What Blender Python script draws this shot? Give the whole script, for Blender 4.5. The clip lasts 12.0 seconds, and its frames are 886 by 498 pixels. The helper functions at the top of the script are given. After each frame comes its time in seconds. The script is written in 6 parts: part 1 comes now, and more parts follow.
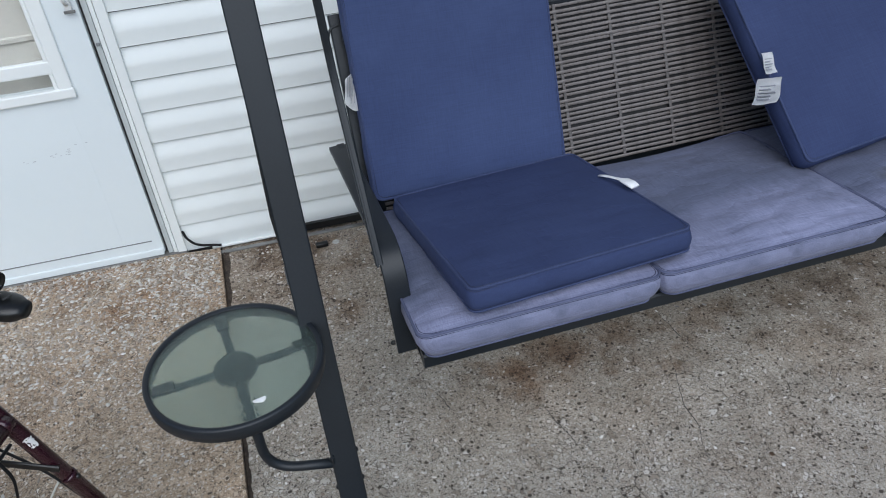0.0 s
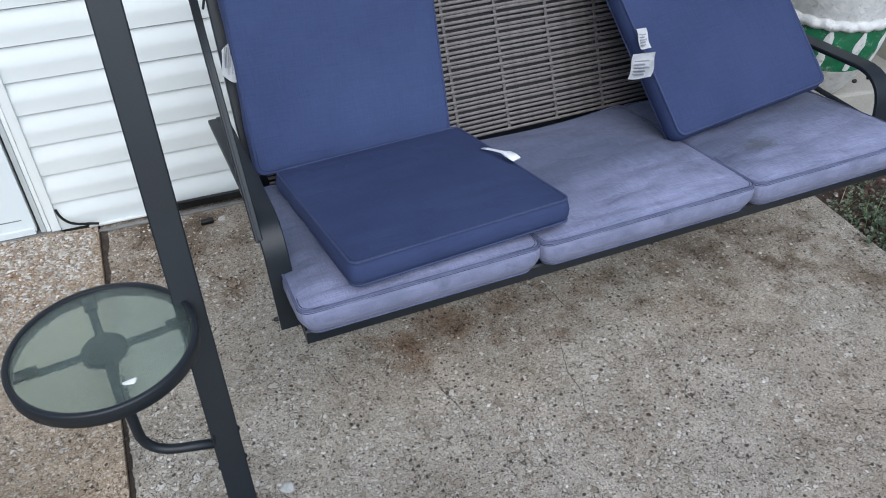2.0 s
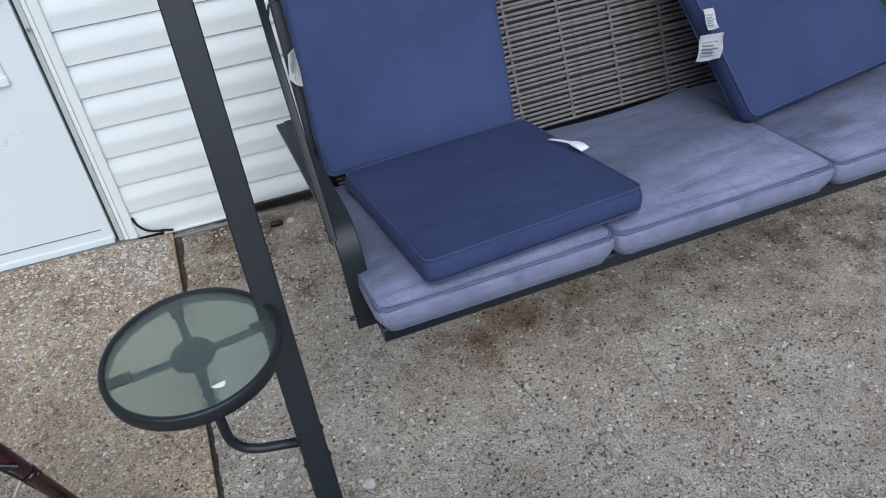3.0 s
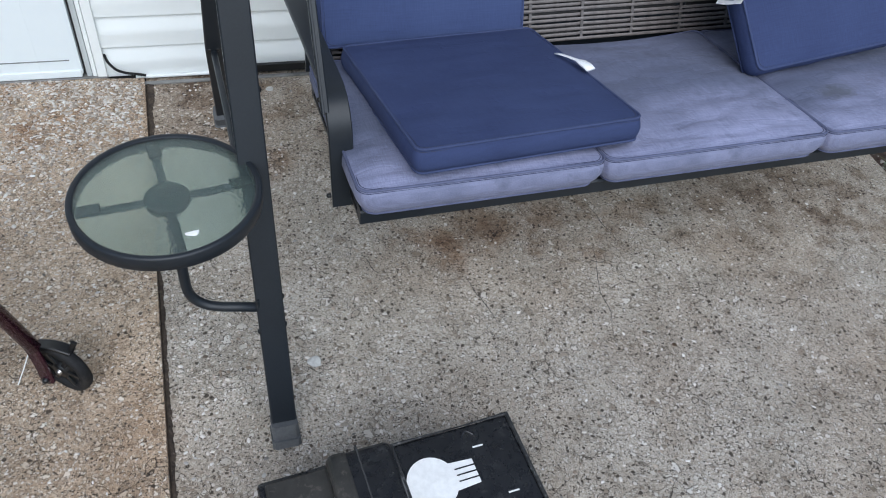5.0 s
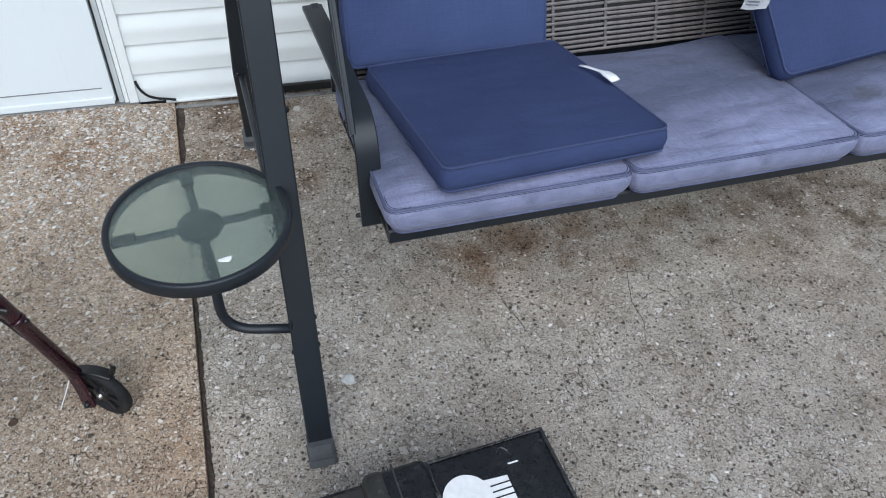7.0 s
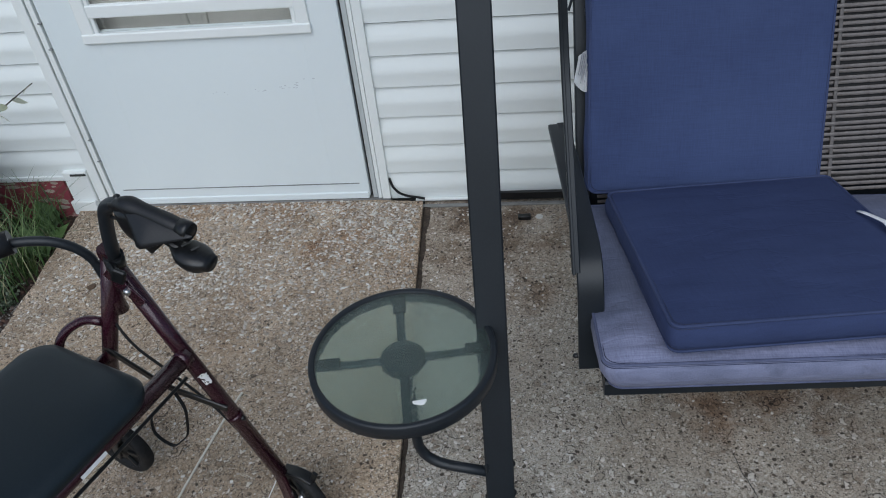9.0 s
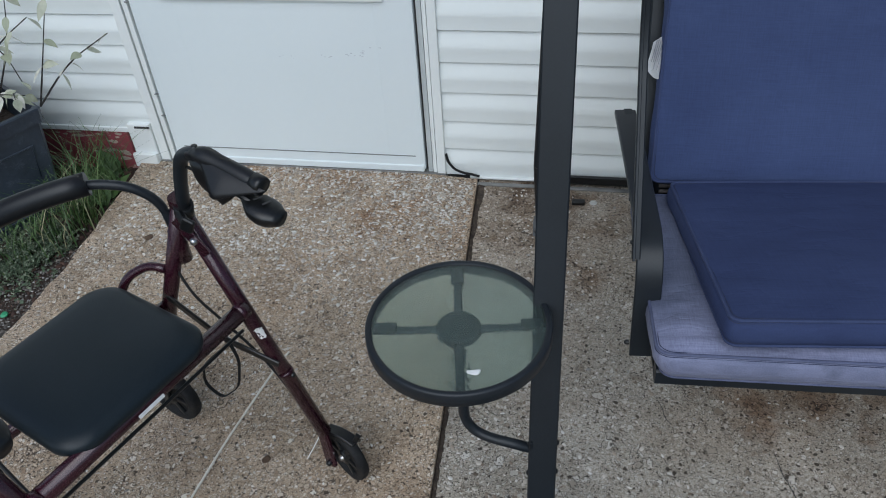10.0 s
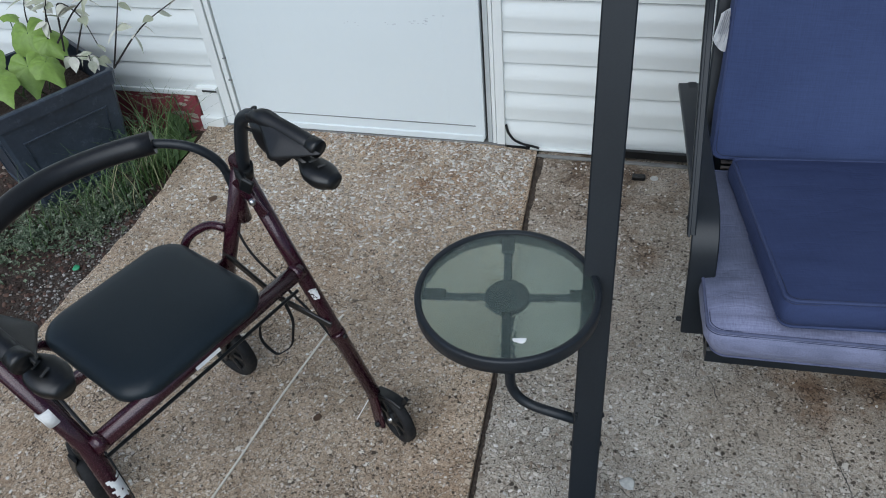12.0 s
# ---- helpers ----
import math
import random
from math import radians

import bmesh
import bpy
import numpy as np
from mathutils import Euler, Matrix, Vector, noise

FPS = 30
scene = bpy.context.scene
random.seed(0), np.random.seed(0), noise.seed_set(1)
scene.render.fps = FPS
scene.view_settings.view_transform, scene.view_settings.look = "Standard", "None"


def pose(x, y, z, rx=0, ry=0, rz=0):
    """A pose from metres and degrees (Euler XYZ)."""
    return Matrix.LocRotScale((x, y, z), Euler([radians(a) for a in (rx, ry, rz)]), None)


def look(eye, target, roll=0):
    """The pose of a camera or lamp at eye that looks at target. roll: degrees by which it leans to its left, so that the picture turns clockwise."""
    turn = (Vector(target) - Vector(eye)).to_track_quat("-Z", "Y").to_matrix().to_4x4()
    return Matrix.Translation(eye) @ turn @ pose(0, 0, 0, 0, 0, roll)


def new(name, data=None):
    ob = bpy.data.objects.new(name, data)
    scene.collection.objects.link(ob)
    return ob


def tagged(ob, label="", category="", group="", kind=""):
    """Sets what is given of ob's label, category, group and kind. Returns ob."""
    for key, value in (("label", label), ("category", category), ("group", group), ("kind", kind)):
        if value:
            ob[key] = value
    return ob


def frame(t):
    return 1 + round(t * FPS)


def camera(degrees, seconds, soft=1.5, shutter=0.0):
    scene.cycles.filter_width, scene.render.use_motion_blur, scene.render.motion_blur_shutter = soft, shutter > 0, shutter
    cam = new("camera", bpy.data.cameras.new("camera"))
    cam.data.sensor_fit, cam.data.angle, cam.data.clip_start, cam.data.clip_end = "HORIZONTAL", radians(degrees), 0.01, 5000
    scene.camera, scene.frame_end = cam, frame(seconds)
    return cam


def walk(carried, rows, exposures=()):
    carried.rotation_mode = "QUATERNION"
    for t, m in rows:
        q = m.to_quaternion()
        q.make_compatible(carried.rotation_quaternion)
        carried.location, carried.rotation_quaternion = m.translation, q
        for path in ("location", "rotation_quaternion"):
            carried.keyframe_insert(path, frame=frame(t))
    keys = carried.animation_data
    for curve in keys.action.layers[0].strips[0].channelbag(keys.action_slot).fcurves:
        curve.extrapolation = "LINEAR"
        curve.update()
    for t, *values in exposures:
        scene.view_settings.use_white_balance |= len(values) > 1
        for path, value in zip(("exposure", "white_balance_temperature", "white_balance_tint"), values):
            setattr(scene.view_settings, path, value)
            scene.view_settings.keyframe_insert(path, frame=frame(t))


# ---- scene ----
cam = camera(58.5, 12.0, soft=1.0)
PATH = [
    (0, (0.56, -2.196, 1.516), (0.69, -0.602, 0.315), -5.4),
    (0.5, (0.59, -2.203, 1.53), (0.709, -0.612, 0.323), -8.2),
    (1, (0.594, -2.206, 1.521), (0.743, -0.586, 0.357), -8.6),
    (1.5, (0.604, -2.196, 1.501), (0.947, -0.654, 0.274), -2.3),
    (2, (0.601, -2.204, 1.507), (0.96, -0.692, 0.248), -1.0),
    (2.5, (0.6, -2.206, 1.524), (0.933, -0.703, 0.246), -3.9),
    (3, (0.572, -2.193, 1.515), (0.787, -0.662, 0.247), -6.6),
    (3.5, (0.539, -2.178, 1.496), (0.76, -0.679, 0.191), -4.3),
    (3.7, (0.529, -2.177, 1.488), (0.743, -0.731, 0.123), -3.5),
    (5.3, (0.502, -2.196, 1.476), (0.828, -0.837, 0.045), 8.7),
    (5.5, (0.506, -2.198, 1.48), (0.8, -0.839, 0.043), 7.8),
    (6, (0.517, -2.191, 1.488), (0.74, -0.825, 0.044), 2.6),
    (6.5, (0.51, -2.195, 1.484), (0.773, -0.829, 0.047), 4.3),
    (6.7, (0.515, -2.191, 1.487), (0.772, -0.824, 0.049), 4.0),
    (8.3, (0.402, -2.133, 1.519), (0.473, -0.572, 0.271), 1.6),
    (8.5, (0.417, -2.114, 1.52), (0.26, -0.567, 0.262), -1.6),
    (9, (0.57, -2.027, 1.51), (0.185, -0.528, 0.243), -6.5),
    (9.5, (0.571, -2.043, 1.522), (0.16, -0.558, 0.247), -8.3),
    (10, (0.532, -2.053, 1.506), (0.061, -0.603, 0.211), -4.2),
    (10.5, (0.548, -2.049, 1.503), (0.057, -0.635, 0.176), -4.0),
    (11, (0.55, -2.051, 1.503), (0.021, -0.657, 0.17), -4.7),
    (11.5, (0.547, -2.054, 1.503), (-0.041, -0.687, 0.167), -5.6),
    (12, (0.551, -2.06, 1.504), (-0.056, -0.701, 0.168), -6.1),
]
walk(cam, [(t, look(eye, target, roll)) for t, eye, target, roll in PATH],
     [(0.0, 0.26, 6330, 10), (0.5, 0.20, 6330, 10), (1.0, 0.24, 6330, 10), (1.5, 0.52, 6330, 10), (2.0, 0.59, 6330, 10), (2.5, 0.52, 6330, 10), (3.0, 0.39, 6330, 10), (3.7, 0.51, 6330, 10),
            (5.3, 0.58, 6300, 10), (6.7, 0.58, 6300, 10), (8.3, 0.17, 6330, 9), (9.0, -0.06, 6300, 9), (10.0, 0.0, 6280, 8), (10.6, 0.12, 6250, 8), (12.0, 0.14, 6250, 8)])

# ---- world and light: an overcast sky, brightest behind and above the camera ----
world = bpy.data.worlds.new("overcast_sky")
scene.world = world
world.use_nodes = True
wn = world.node_tree
sky = wn.nodes.new("ShaderNodeTexSky")
sky.sky_type = "NISHITA"
sky.sun_disc = False
sky.sun_elevation = radians(48)
sky.sun_rotation = radians(200)
sky.dust_density = 1.0
sky.ozone_density = 0.6
wn.links.new(sky.outputs["Color"], wn.nodes["Background"].inputs["Color"])
wn.nodes["Background"].inputs["Strength"].default_value = 0.10
sun = new("sun", bpy.data.lights.new("sun", "SUN"))
sun.data.energy = 2.0
sun.data.angle = radians(60)
sun.data.color = (0.925, 0.965, 1.0)
sun.matrix_world = look((0.9, -4.2, 4.5), (0.3, 0.2, 0.0))

# ---- materials ----
class Tree:
    """Short hand for a node material."""

    def __init__(self, name):
        self.mat = bpy.data.materials.new(name)
        self.mat.use_nodes = True
        self.t = self.mat.node_tree
        self.bsdf = self.t.nodes["Principled BSDF"]

    def node(self, kind, **kw):
        n = self.t.nodes.new(kind)
        for k, v in kw.items():
            n.inputs[k.replace("_", " ")].default_value = v
        return n

    def link(self, a, b):
        self.t.links.new(a, b)

    def coords(self, scale=(1, 1, 1)):
        c = self.node("ShaderNodeTexCoord")
        m = self.node("ShaderNodeMapping")
        m.inputs["Scale"].default_value = scale
        self.link(c.outputs["Object"], m.inputs["Vector"])
        return m.outputs["Vector"]

    def noise(self, vec, scale, detail=4.0, rough=0.6):
        n = self.node("ShaderNodeTexNoise", Scale=scale, Detail=detail, Roughness=rough)
        self.link(vec, n.inputs["Vector"])
        return n.outputs["Fac"]

    def voronoi(self, vec, scale, feature="F1", rand=1.0):
        n = self.node("ShaderNodeTexVoronoi", Scale=scale)
        n.feature = feature
        n.inputs["Randomness"].default_value = rand
        self.link(vec, n.inputs["Vector"])
        return n

    def ramp(self, fac, stops):
        n = self.node("ShaderNodeValToRGB")
        el = n.color_ramp.elements
        while len(el) < len(stops):
            el.new(0.5)
        for e, (p, c) in zip(el, stops):
            e.position = p
            e.color = (*c, 1) if len(c) == 3 else c
        self.link(fac, n.inputs["Fac"])
        return n.outputs["Color"]

    def mix(self, fac, a, b, kind="MIX"):
        n = self.t.nodes.new("ShaderNodeMix")
        n.data_type = "RGBA"
        n.blend_type = kind
        for sock, val in ((n.inputs[0], fac), (n.inputs[6], a), (n.inputs[7], b)):
            if isinstance(val, bpy.types.NodeSocket):
                self.link(val, sock)
            else:
                sock.default_value = (*val, 1) if isinstance(val, tuple) and len(val) == 3 else val
        return n.outputs[2]

    def math(self, op, a, b=0.0):
        n = self.t.nodes.new("ShaderNodeMath")
        n.operation = op
        for sock, val in ((n.inputs[0], a), (n.inputs[1], b)):
            if isinstance(val, bpy.types.NodeSocket):
                self.link(val, sock)
            else:
                sock.default_value = val
        return n.outputs[0]

    def bump(self, height, strength=0.3, distance=0.002, normal=None):
        n = self.node("ShaderNodeBump", Strength=strength, Distance=distance)
        self.link(height, n.inputs["Height"])
        if normal is not None:
            self.link(normal, n.inputs["Normal"])
        return n.outputs["Normal"]

    def finish(self, color=None, rough=None, normal=None, **kw):
        for key, val in (("Base Color", color), ("Roughness", rough), ("Normal", normal)):
            if val is None:
                continue
            if isinstance(val, bpy.types.NodeSocket):
                self.link(val, self.bsdf.inputs[key])
            else:
                self.bsdf.inputs[key].default_value = (*val, 1) if isinstance(val, tuple) else val
        for k, v in kw.items():
            self.bsdf.inputs[k.replace("_", " ")].default_value = v
        return self.mat


def worn(name, c1, c2, scale=6.0, rough=0.5, grain=90.0, bump=0.15, dist=0.001, spread=0.15, dirt=None, speck=0.35, **kw):
    """A surface whose colour drifts between two tones at a large and a fine scale, with fine relief."""
    t = Tree(name)
    v = t.coords()
    big = t.noise(v, scale, 3)
    fine = t.noise(v, grain, 3)
    col = t.mix(t.ramp(big, [(0.3, (0, 0, 0)), (0.7, (1, 1, 1))]), c1, c2)
    col = t.mix(t.math("MULTIPLY", t.ramp(fine, [(0.4, (0, 0, 0)), (0.75, (1, 1, 1))]), speck), col, tuple(min(1, x * 1.25 + 0.01) for x in c2))
    if dirt:
        spots = t.noise(v, scale * 2.7, 6, 0.75)
        col = t.mix(t.ramp(spots, [(0.56, (0, 0, 0)), (0.72, (1, 1, 1))]), col, dirt)
    r = t.math("ADD", t.math("MULTIPLY", fine, spread), rough - spread / 2)
    return t.finish(col, r, t.bump(fine, bump, dist), **kw)


def concrete(name, tones, pit, stain, stain_at, stones=0.5, spots=(), pits=60.0, fine=1.0):
    """Weathered exposed aggregate: cement with sand grains, broken stones of several tones and sizes, dark pits, hair cracks, stains."""
    t = Tree(name)
    v = t.coords()

    def warped(scale, amount):
        w = t.node("ShaderNodeTexNoise", Scale=scale, Detail=2.0)
        t.link(v, w.inputs["Vector"])
        return t.mix(amount, v, w.outputs["Color"], "ADD")

    near = warped(95.0, 0.011)

    def cells(scale):
        c = t.voronoi(near, scale)
        e = t.voronoi(near, scale, "DISTANCE_TO_EDGE")
        s = t.node("ShaderNodeSeparateColor")
        t.link(c.outputs["Color"], s.inputs[0])
        return c.outputs["Distance"], e.outputs["Distance"], s.outputs

    grit = t.noise(v, 300.0, 4, 0.8)
    sandy = t.noise(v, 130.0, 4, 0.7)
    base = t.ramp(sandy, [(0.30, tones[0]), (0.44, tones[1]), (0.58, tones[2]), (0.74, tones[3])])
    base = t.mix(1.0, base, t.ramp(grit, [(0.33, (0.48, 0.47, 0.46)), (0.67, (1.48, 1.48, 1.48))]), "MULTIPLY")
    cover = t.noise(v, 5.0, 5, 0.65)
    col = base
    lift = None
    for scale, share_, edge in ((185.0, 0.16, 0.10), (100.0, 0.08, 0.09), (52.0, -0.12, 0.10)):
        d, e, c = cells(scale * fine)
        pick = t.ramp(cover, [(0.36, (1 - (stones + share_) * 0.45,) * 3), (0.64, (1 - (stones + share_),) * 3)])
        on = t.math("MULTIPLY", t.math("GREATER_THAN", c[1], pick), t.ramp(e, [(edge, (0, 0, 0)), (edge + 0.05, (1, 1, 1))]))
        tone = t.ramp(c[0], [(0.0, tones[0]), (0.25, tones[1]), (0.6, tones[3]), (0.85, tones[4]), (1.0, tones[5])])
        rim = t.math("MULTIPLY", t.math("GREATER_THAN", c[1], pick), t.ramp(e, [(0.0, (0, 0, 0)), (edge * 0.6, (1, 1, 1)), (edge + 0.03, (0, 0, 0))]))
        col = t.mix(t.math("MULTIPLY", rim, 0.72), col, pit)
        col = t.mix(t.math("MULTIPLY", on, 0.88), col, tone)
        lift = on if lift is None else t.math("MAXIMUM", lift, on)
    fleck = t.ramp(t.noise(v, 185.0, 2, 0.5), [(0.625, (0, 0, 0)), (0.66, (1, 1, 1))])
    d, e, c = cells(pits)
    dots = t.math("MULTIPLY", t.math("LESS_THAN", d, t.math("MULTIPLY", t.math("MULTIPLY", c[0], c[0]), 0.36)), t.math("GREATER_THAN", c[2], 0.22))
    d2, e2, c2 = cells(pits * 1.75)
    small = t.math("MULTIPLY", t.math("LESS_THAN", d2, t.math("MULTIPLY", c2[0], 0.30)), t.math("GREATER_THAN", c2[2], 0.62))
    hole = t.math("MAXIMUM", t.math("MAXIMUM", dots, fleck), small)
    col = t.mix(t.math("MULTIPLY", hole, 0.92), col, pit)
    crackle = t.voronoi(warped(14.0, 0.10), 13.0, "DISTANCE_TO_EDGE")
    where = t.ramp(t.noise(v, 9.0, 3), [(0.49, (0, 0, 0)), (0.58, (1, 1, 1))])
    crack_ = t.math("MULTIPLY", t.ramp(crackle.outputs["Distance"], [(0.004, (1, 1, 1)), (0.012, (0, 0, 0))]), where)
    col = t.mix(t.math("MULTIPLY", crack_, 0.85), col, pit)
    large = t.noise(v, 1.5, 5, 0.6)
    col = t.mix(t.math("MULTIPLY", t.ramp(large, [(0.44, (0, 0, 0)), (0.66, (1, 1, 1))]), stain_at), col, t.mix(1.0, col, stain, "MULTIPLY"))
    ragged = t.noise(v, 9.0, 6, 0.7)
    for place, size, tint in spots:
        g = t.node("ShaderNodeVectorMath")
        g.operation = "DISTANCE"
        g.inputs[1].default_value = place
        sq = t.node("ShaderNodeMapping")
        sq.inputs["Scale"].default_value = (1, 1, 1)
        t.link(v, sq.inputs["Vector"])
        t.link(sq.outputs["Vector"], g.inputs[0])
        reach = t.math("SUBTRACT", t.math("ADD", 1.0, t.math("MULTIPLY", t.math("SUBTRACT", ragged, 0.5), 5.0)), t.math("DIVIDE", g.outputs["Value"], size))
        col = t.mix(t.math("MULTIPLY", t.ramp(reach, [(-0.0, (0, 0, 0)), (1.3, (1, 1, 1))]), 0.7), col, t.mix(1.0, col, tint, "MULTIPLY"))
    blot = t.noise(v, 7.0, 6, 0.65)
    col = t.mix(0.7, col, t.mix(1.0, col, t.ramp(blot, [(0.3, (0.66, 0.63, 0.59)), (0.7, (1.24, 1.25, 1.27))]), "MULTIPLY"))
    h = t.math("SUBTRACT", t.math("ADD", t.math("MULTIPLY", lift, 0.4), t.math("MULTIPLY", grit, 0.3)), t.math("ADD", t.math("MULTIPLY", hole, 1.0), t.math("MULTIPLY", crack_, 0.6)))
    return t, col, h, v


def fabric(name, c1, c2, fade=None, sheen=0.1, stain=None, spot=None, crease=0.25, weave=0.6):
    """Woven polyester: a thread grid, slubs, puckers, and (faded) sun-bleached patches with smudges."""
    t = Tree(name)
    v = t.coords()
    warp = t.noise(t.coords((430, 22, 430)), 1.0, 2)
    weft = t.noise(t.coords((22, 430, 22)), 1.0, 2)
    big = t.noise(v, 4.0, 4)
    col = t.mix(t.ramp(big, [(0.3, (0, 0, 0)), (0.7, (1, 1, 1))]), c1, c2)
    slub = t.math("ADD", t.math("MULTIPLY", warp, 0.5), t.math("MULTIPLY", weft, 0.5))
    if fade:
        worn_ = t.noise(v, 3.1, 5, 0.6)
        sepx = t.node("ShaderNodeSeparateXYZ")
        t.link(v, sepx.inputs[0])
        front = t.ramp(t.math("ADD", t.math("MULTIPLY", sepx.outputs[1], -2.0), t.math("MULTIPLY", t.math("SUBTRACT", worn_, 0.5), 1.6)), [(0.05, (0, 0, 0)), (0.60, (1, 1, 1))])
        apron = t.ramp(t.math("ADD", t.math("MULTIPLY", sepx.outputs[1], 10.0), 3.1), [(0.36, (0.55, 0.55, 0.55)), (0.52, (1, 1, 1))])
        col = t.mix(t.math("MULTIPLY", front, apron), col, fade)
    col = t.mix(weave, col, t.mix(1.0, col, t.ramp(slub, [(0.3, (0.55, 0.56, 0.58)), (0.7, (1.40, 1.40, 1.36))]), "MULTIPLY"))
    if stain:
        s = t.noise(v, 7.0, 5, 0.65)
        col = t.mix(t.math("MULTIPLY", t.ramp(s, [(0.56, (0, 0, 0)), (0.70, (1, 1, 1))]), 0.40), col, stain)
        streak = t.noise(t.coords((16, 70, 16)), 1.0, 4, 0.65)
        col = t.mix(t.math("MULTIPLY", t.ramp(streak, [(0.58, (0, 0, 0)), (0.74, (1, 1, 1))]), 0.24), col, stain)
    if spot:
        g = t.node("ShaderNodeVectorMath")
        g.operation = "DISTANCE"
        g.inputs[1].default_value = spot
        t.link(t.coords((1, 1.8, 0)), g.inputs[0])
        reach = t.math("SUBTRACT", t.math("ADD", 1.0, t.math("MULTIPLY", t.math("SUBTRACT", t.noise(v, 22.0, 5, 0.65), 0.5), 2.6)), t.math("DIVIDE", g.outputs["Value"], 0.07))
        col = t.mix(t.math("MULTIPLY", t.ramp(reach, [(0.0, (0, 0, 0)), (0.7, (1, 1, 1))]), 0.58), col, (0.045, 0.050, 0.044))
    n = t.bump(slub, 0.4, 0.0007)
    bend = t.noise(t.coords((7, 15, 7)), 1.0, 3, 0.5)
    ridge = t.math("ABSOLUTE", t.math("SUBTRACT", bend, 0.5))
    n = t.bump(t.ramp(ridge, [(0.0, (0, 0, 0)), (0.035, (1, 1, 1))]), crease, 0.004, n)
    n = t.bump(t.noise(v, 16.0, 3), 0.2, 0.005, n)
    return t.finish(col, 0.85, n, Sheen_Weight=sheen, Sheen_Roughness=0.5, Specular_IOR_Level=0.25)


M = {}
M["siding"] = worn("white_vinyl_siding", (0.76, 0.80, 0.785), (0.79, 0.825, 0.815), 1.2, 0.42, 60, 0.02, 0.0004, speck=0.04)
M["trim"] = worn("white_trim", (0.77, 0.80, 0.785), (0.80, 0.825, 0.81), 2.0, 0.4, 80, 0.02, 0.0004, speck=0.05)
M["door"] = worn("white_painted_door", (0.71, 0.77, 0.78), (0.75, 0.80, 0.81), 1.1, 0.38, 40, 0.02, 0.0005, speck=0.03)
# dirt brown, darkened to include the shadow of the step
M["joint_dirt_and_shade"] = worn("brown_joint_dirt_and_shade", (0.022, 0.016, 0.012), (0.075, 0.054, 0.040), 40, 0.95, 160, 1.0, 0.004, dirt=(0.20, 0.16, 0.125))
M["channel"] = worn("grey_aluminium_channel", (0.42, 0.45, 0.45), (0.52, 0.55, 0.55), 8, 0.4, 80, 0.02, 0.0004, speck=0.1)
M["gap"] = worn("dark_gap_rubber", (0.02, 0.02, 0.02), (0.05, 0.05, 0.05), 8, 0.8)
# grey for door seams and for the shadow painted under each siding lap
M["seam"] = worn("grey_seam_and_lap_shade", (0.13, 0.14, 0.14), (0.24, 0.25, 0.25), 20, 0.8)
M["inner_door"] = worn("beige_inner_door", (0.46, 0.44, 0.40), (0.54, 0.52, 0.48), 3, 0.55)
M["scuff"] = worn("grey_scuff", (0.42, 0.45, 0.48), (0.55, 0.58, 0.60), 60, 0.7)
M["red_paint"] = worn("chipped_red_paint", (0.20, 0.035, 0.05), (0.29, 0.06, 0.075), 9, 0.6, 70, 0.4, 0.002, dirt=(0.48, 0.42, 0.36))
M["maroon"] = worn("maroon_stained_wood", (0.060, 0.030, 0.036), (0.110, 0.055, 0.062), 14, 0.6, 120, 0.3, 0.001)
M["bare_concrete"] = worn("bare_dusty_concrete", (0.30, 0.25, 0.20), (0.46, 0.40, 0.33), 30, 0.9, 140, 0.6, 0.002)
M["flashing"] = worn("weathered_grey_metal", (0.10, 0.10, 0.095), (0.22, 0.22, 0.21), 10, 0.5, 80, 0.2, 0.001)
M["black_metal"] = worn("black_powder_coated_steel", (0.008, 0.011, 0.0145), (0.013, 0.017, 0.022), 5, 0.44, 260, 0.10, 0.0004, speck=0.2, Specular_IOR_Level=0.42)
M["black_plastic"] = worn("black_plastic", (0.0028, 0.0031, 0.0038), (0.0063, 0.0070, 0.0077), 7, 0.36, 200, 0.1, 0.0005)
M["black_rubber"] = worn("black_rubber", (0.009, 0.009, 0.0095), (0.018, 0.018, 0.019), 10, 0.7, 150, 0.2, 0.0006, dirt=(0.03, 0.028, 0.025), Specular_IOR_Level=0.22)
M["foam"] = worn("black_foam_grip", (0.0042, 0.0049, 0.0063), (0.0077, 0.0084, 0.0105), 9, 0.45, 300, 0.2, 0.0005)
M["grey_cap"] = worn("grey_plastic_foot", (0.06, 0.065, 0.07), (0.11, 0.115, 0.12), 12, 0.55, 150, 0.2, 0.0008)
M["burgundy"] = worn("burgundy_metallic_paint", (0.022, 0.0038, 0.0088), (0.036, 0.006, 0.014), 6, 0.26, 500, 0.05, 0.0003, Metallic=0.15, Coat_Weight=0.25, dirt=(0.055, 0.016, 0.026))
M["vinyl"] = worn("black_vinyl_seat", (0.0063, 0.0119, 0.0161), (0.0098, 0.0168, 0.0224), 4, 0.44, 420, 0.2, 0.0004, Specular_IOR_Level=0.35)
M["white_tag"] = worn("white_fabric_tag", (0.72, 0.73, 0.74), (0.82, 0.82, 0.82), 30, 0.8, 300, 0.3, 0.0006)
M["white_paint"] = worn("white_paint", (0.70, 0.70, 0.68), (0.80, 0.80, 0.78), 20, 0.6)
M["pale_stone"] = worn("pale_stone", (0.42, 0.42, 0.40), (0.58, 0.58, 0.55), 60, 0.8, 200, 0.4, 0.001)
M["cord"] = worn("cream_cord", (0.62, 0.58, 0.50), (0.74, 0.71, 0.63), 40, 0.85, 200, 0.4, 0.0006)
M["print"] = worn("grey_print", (0.30, 0.31, 0.34), (0.40, 0.41, 0.44), 60, 0.8)
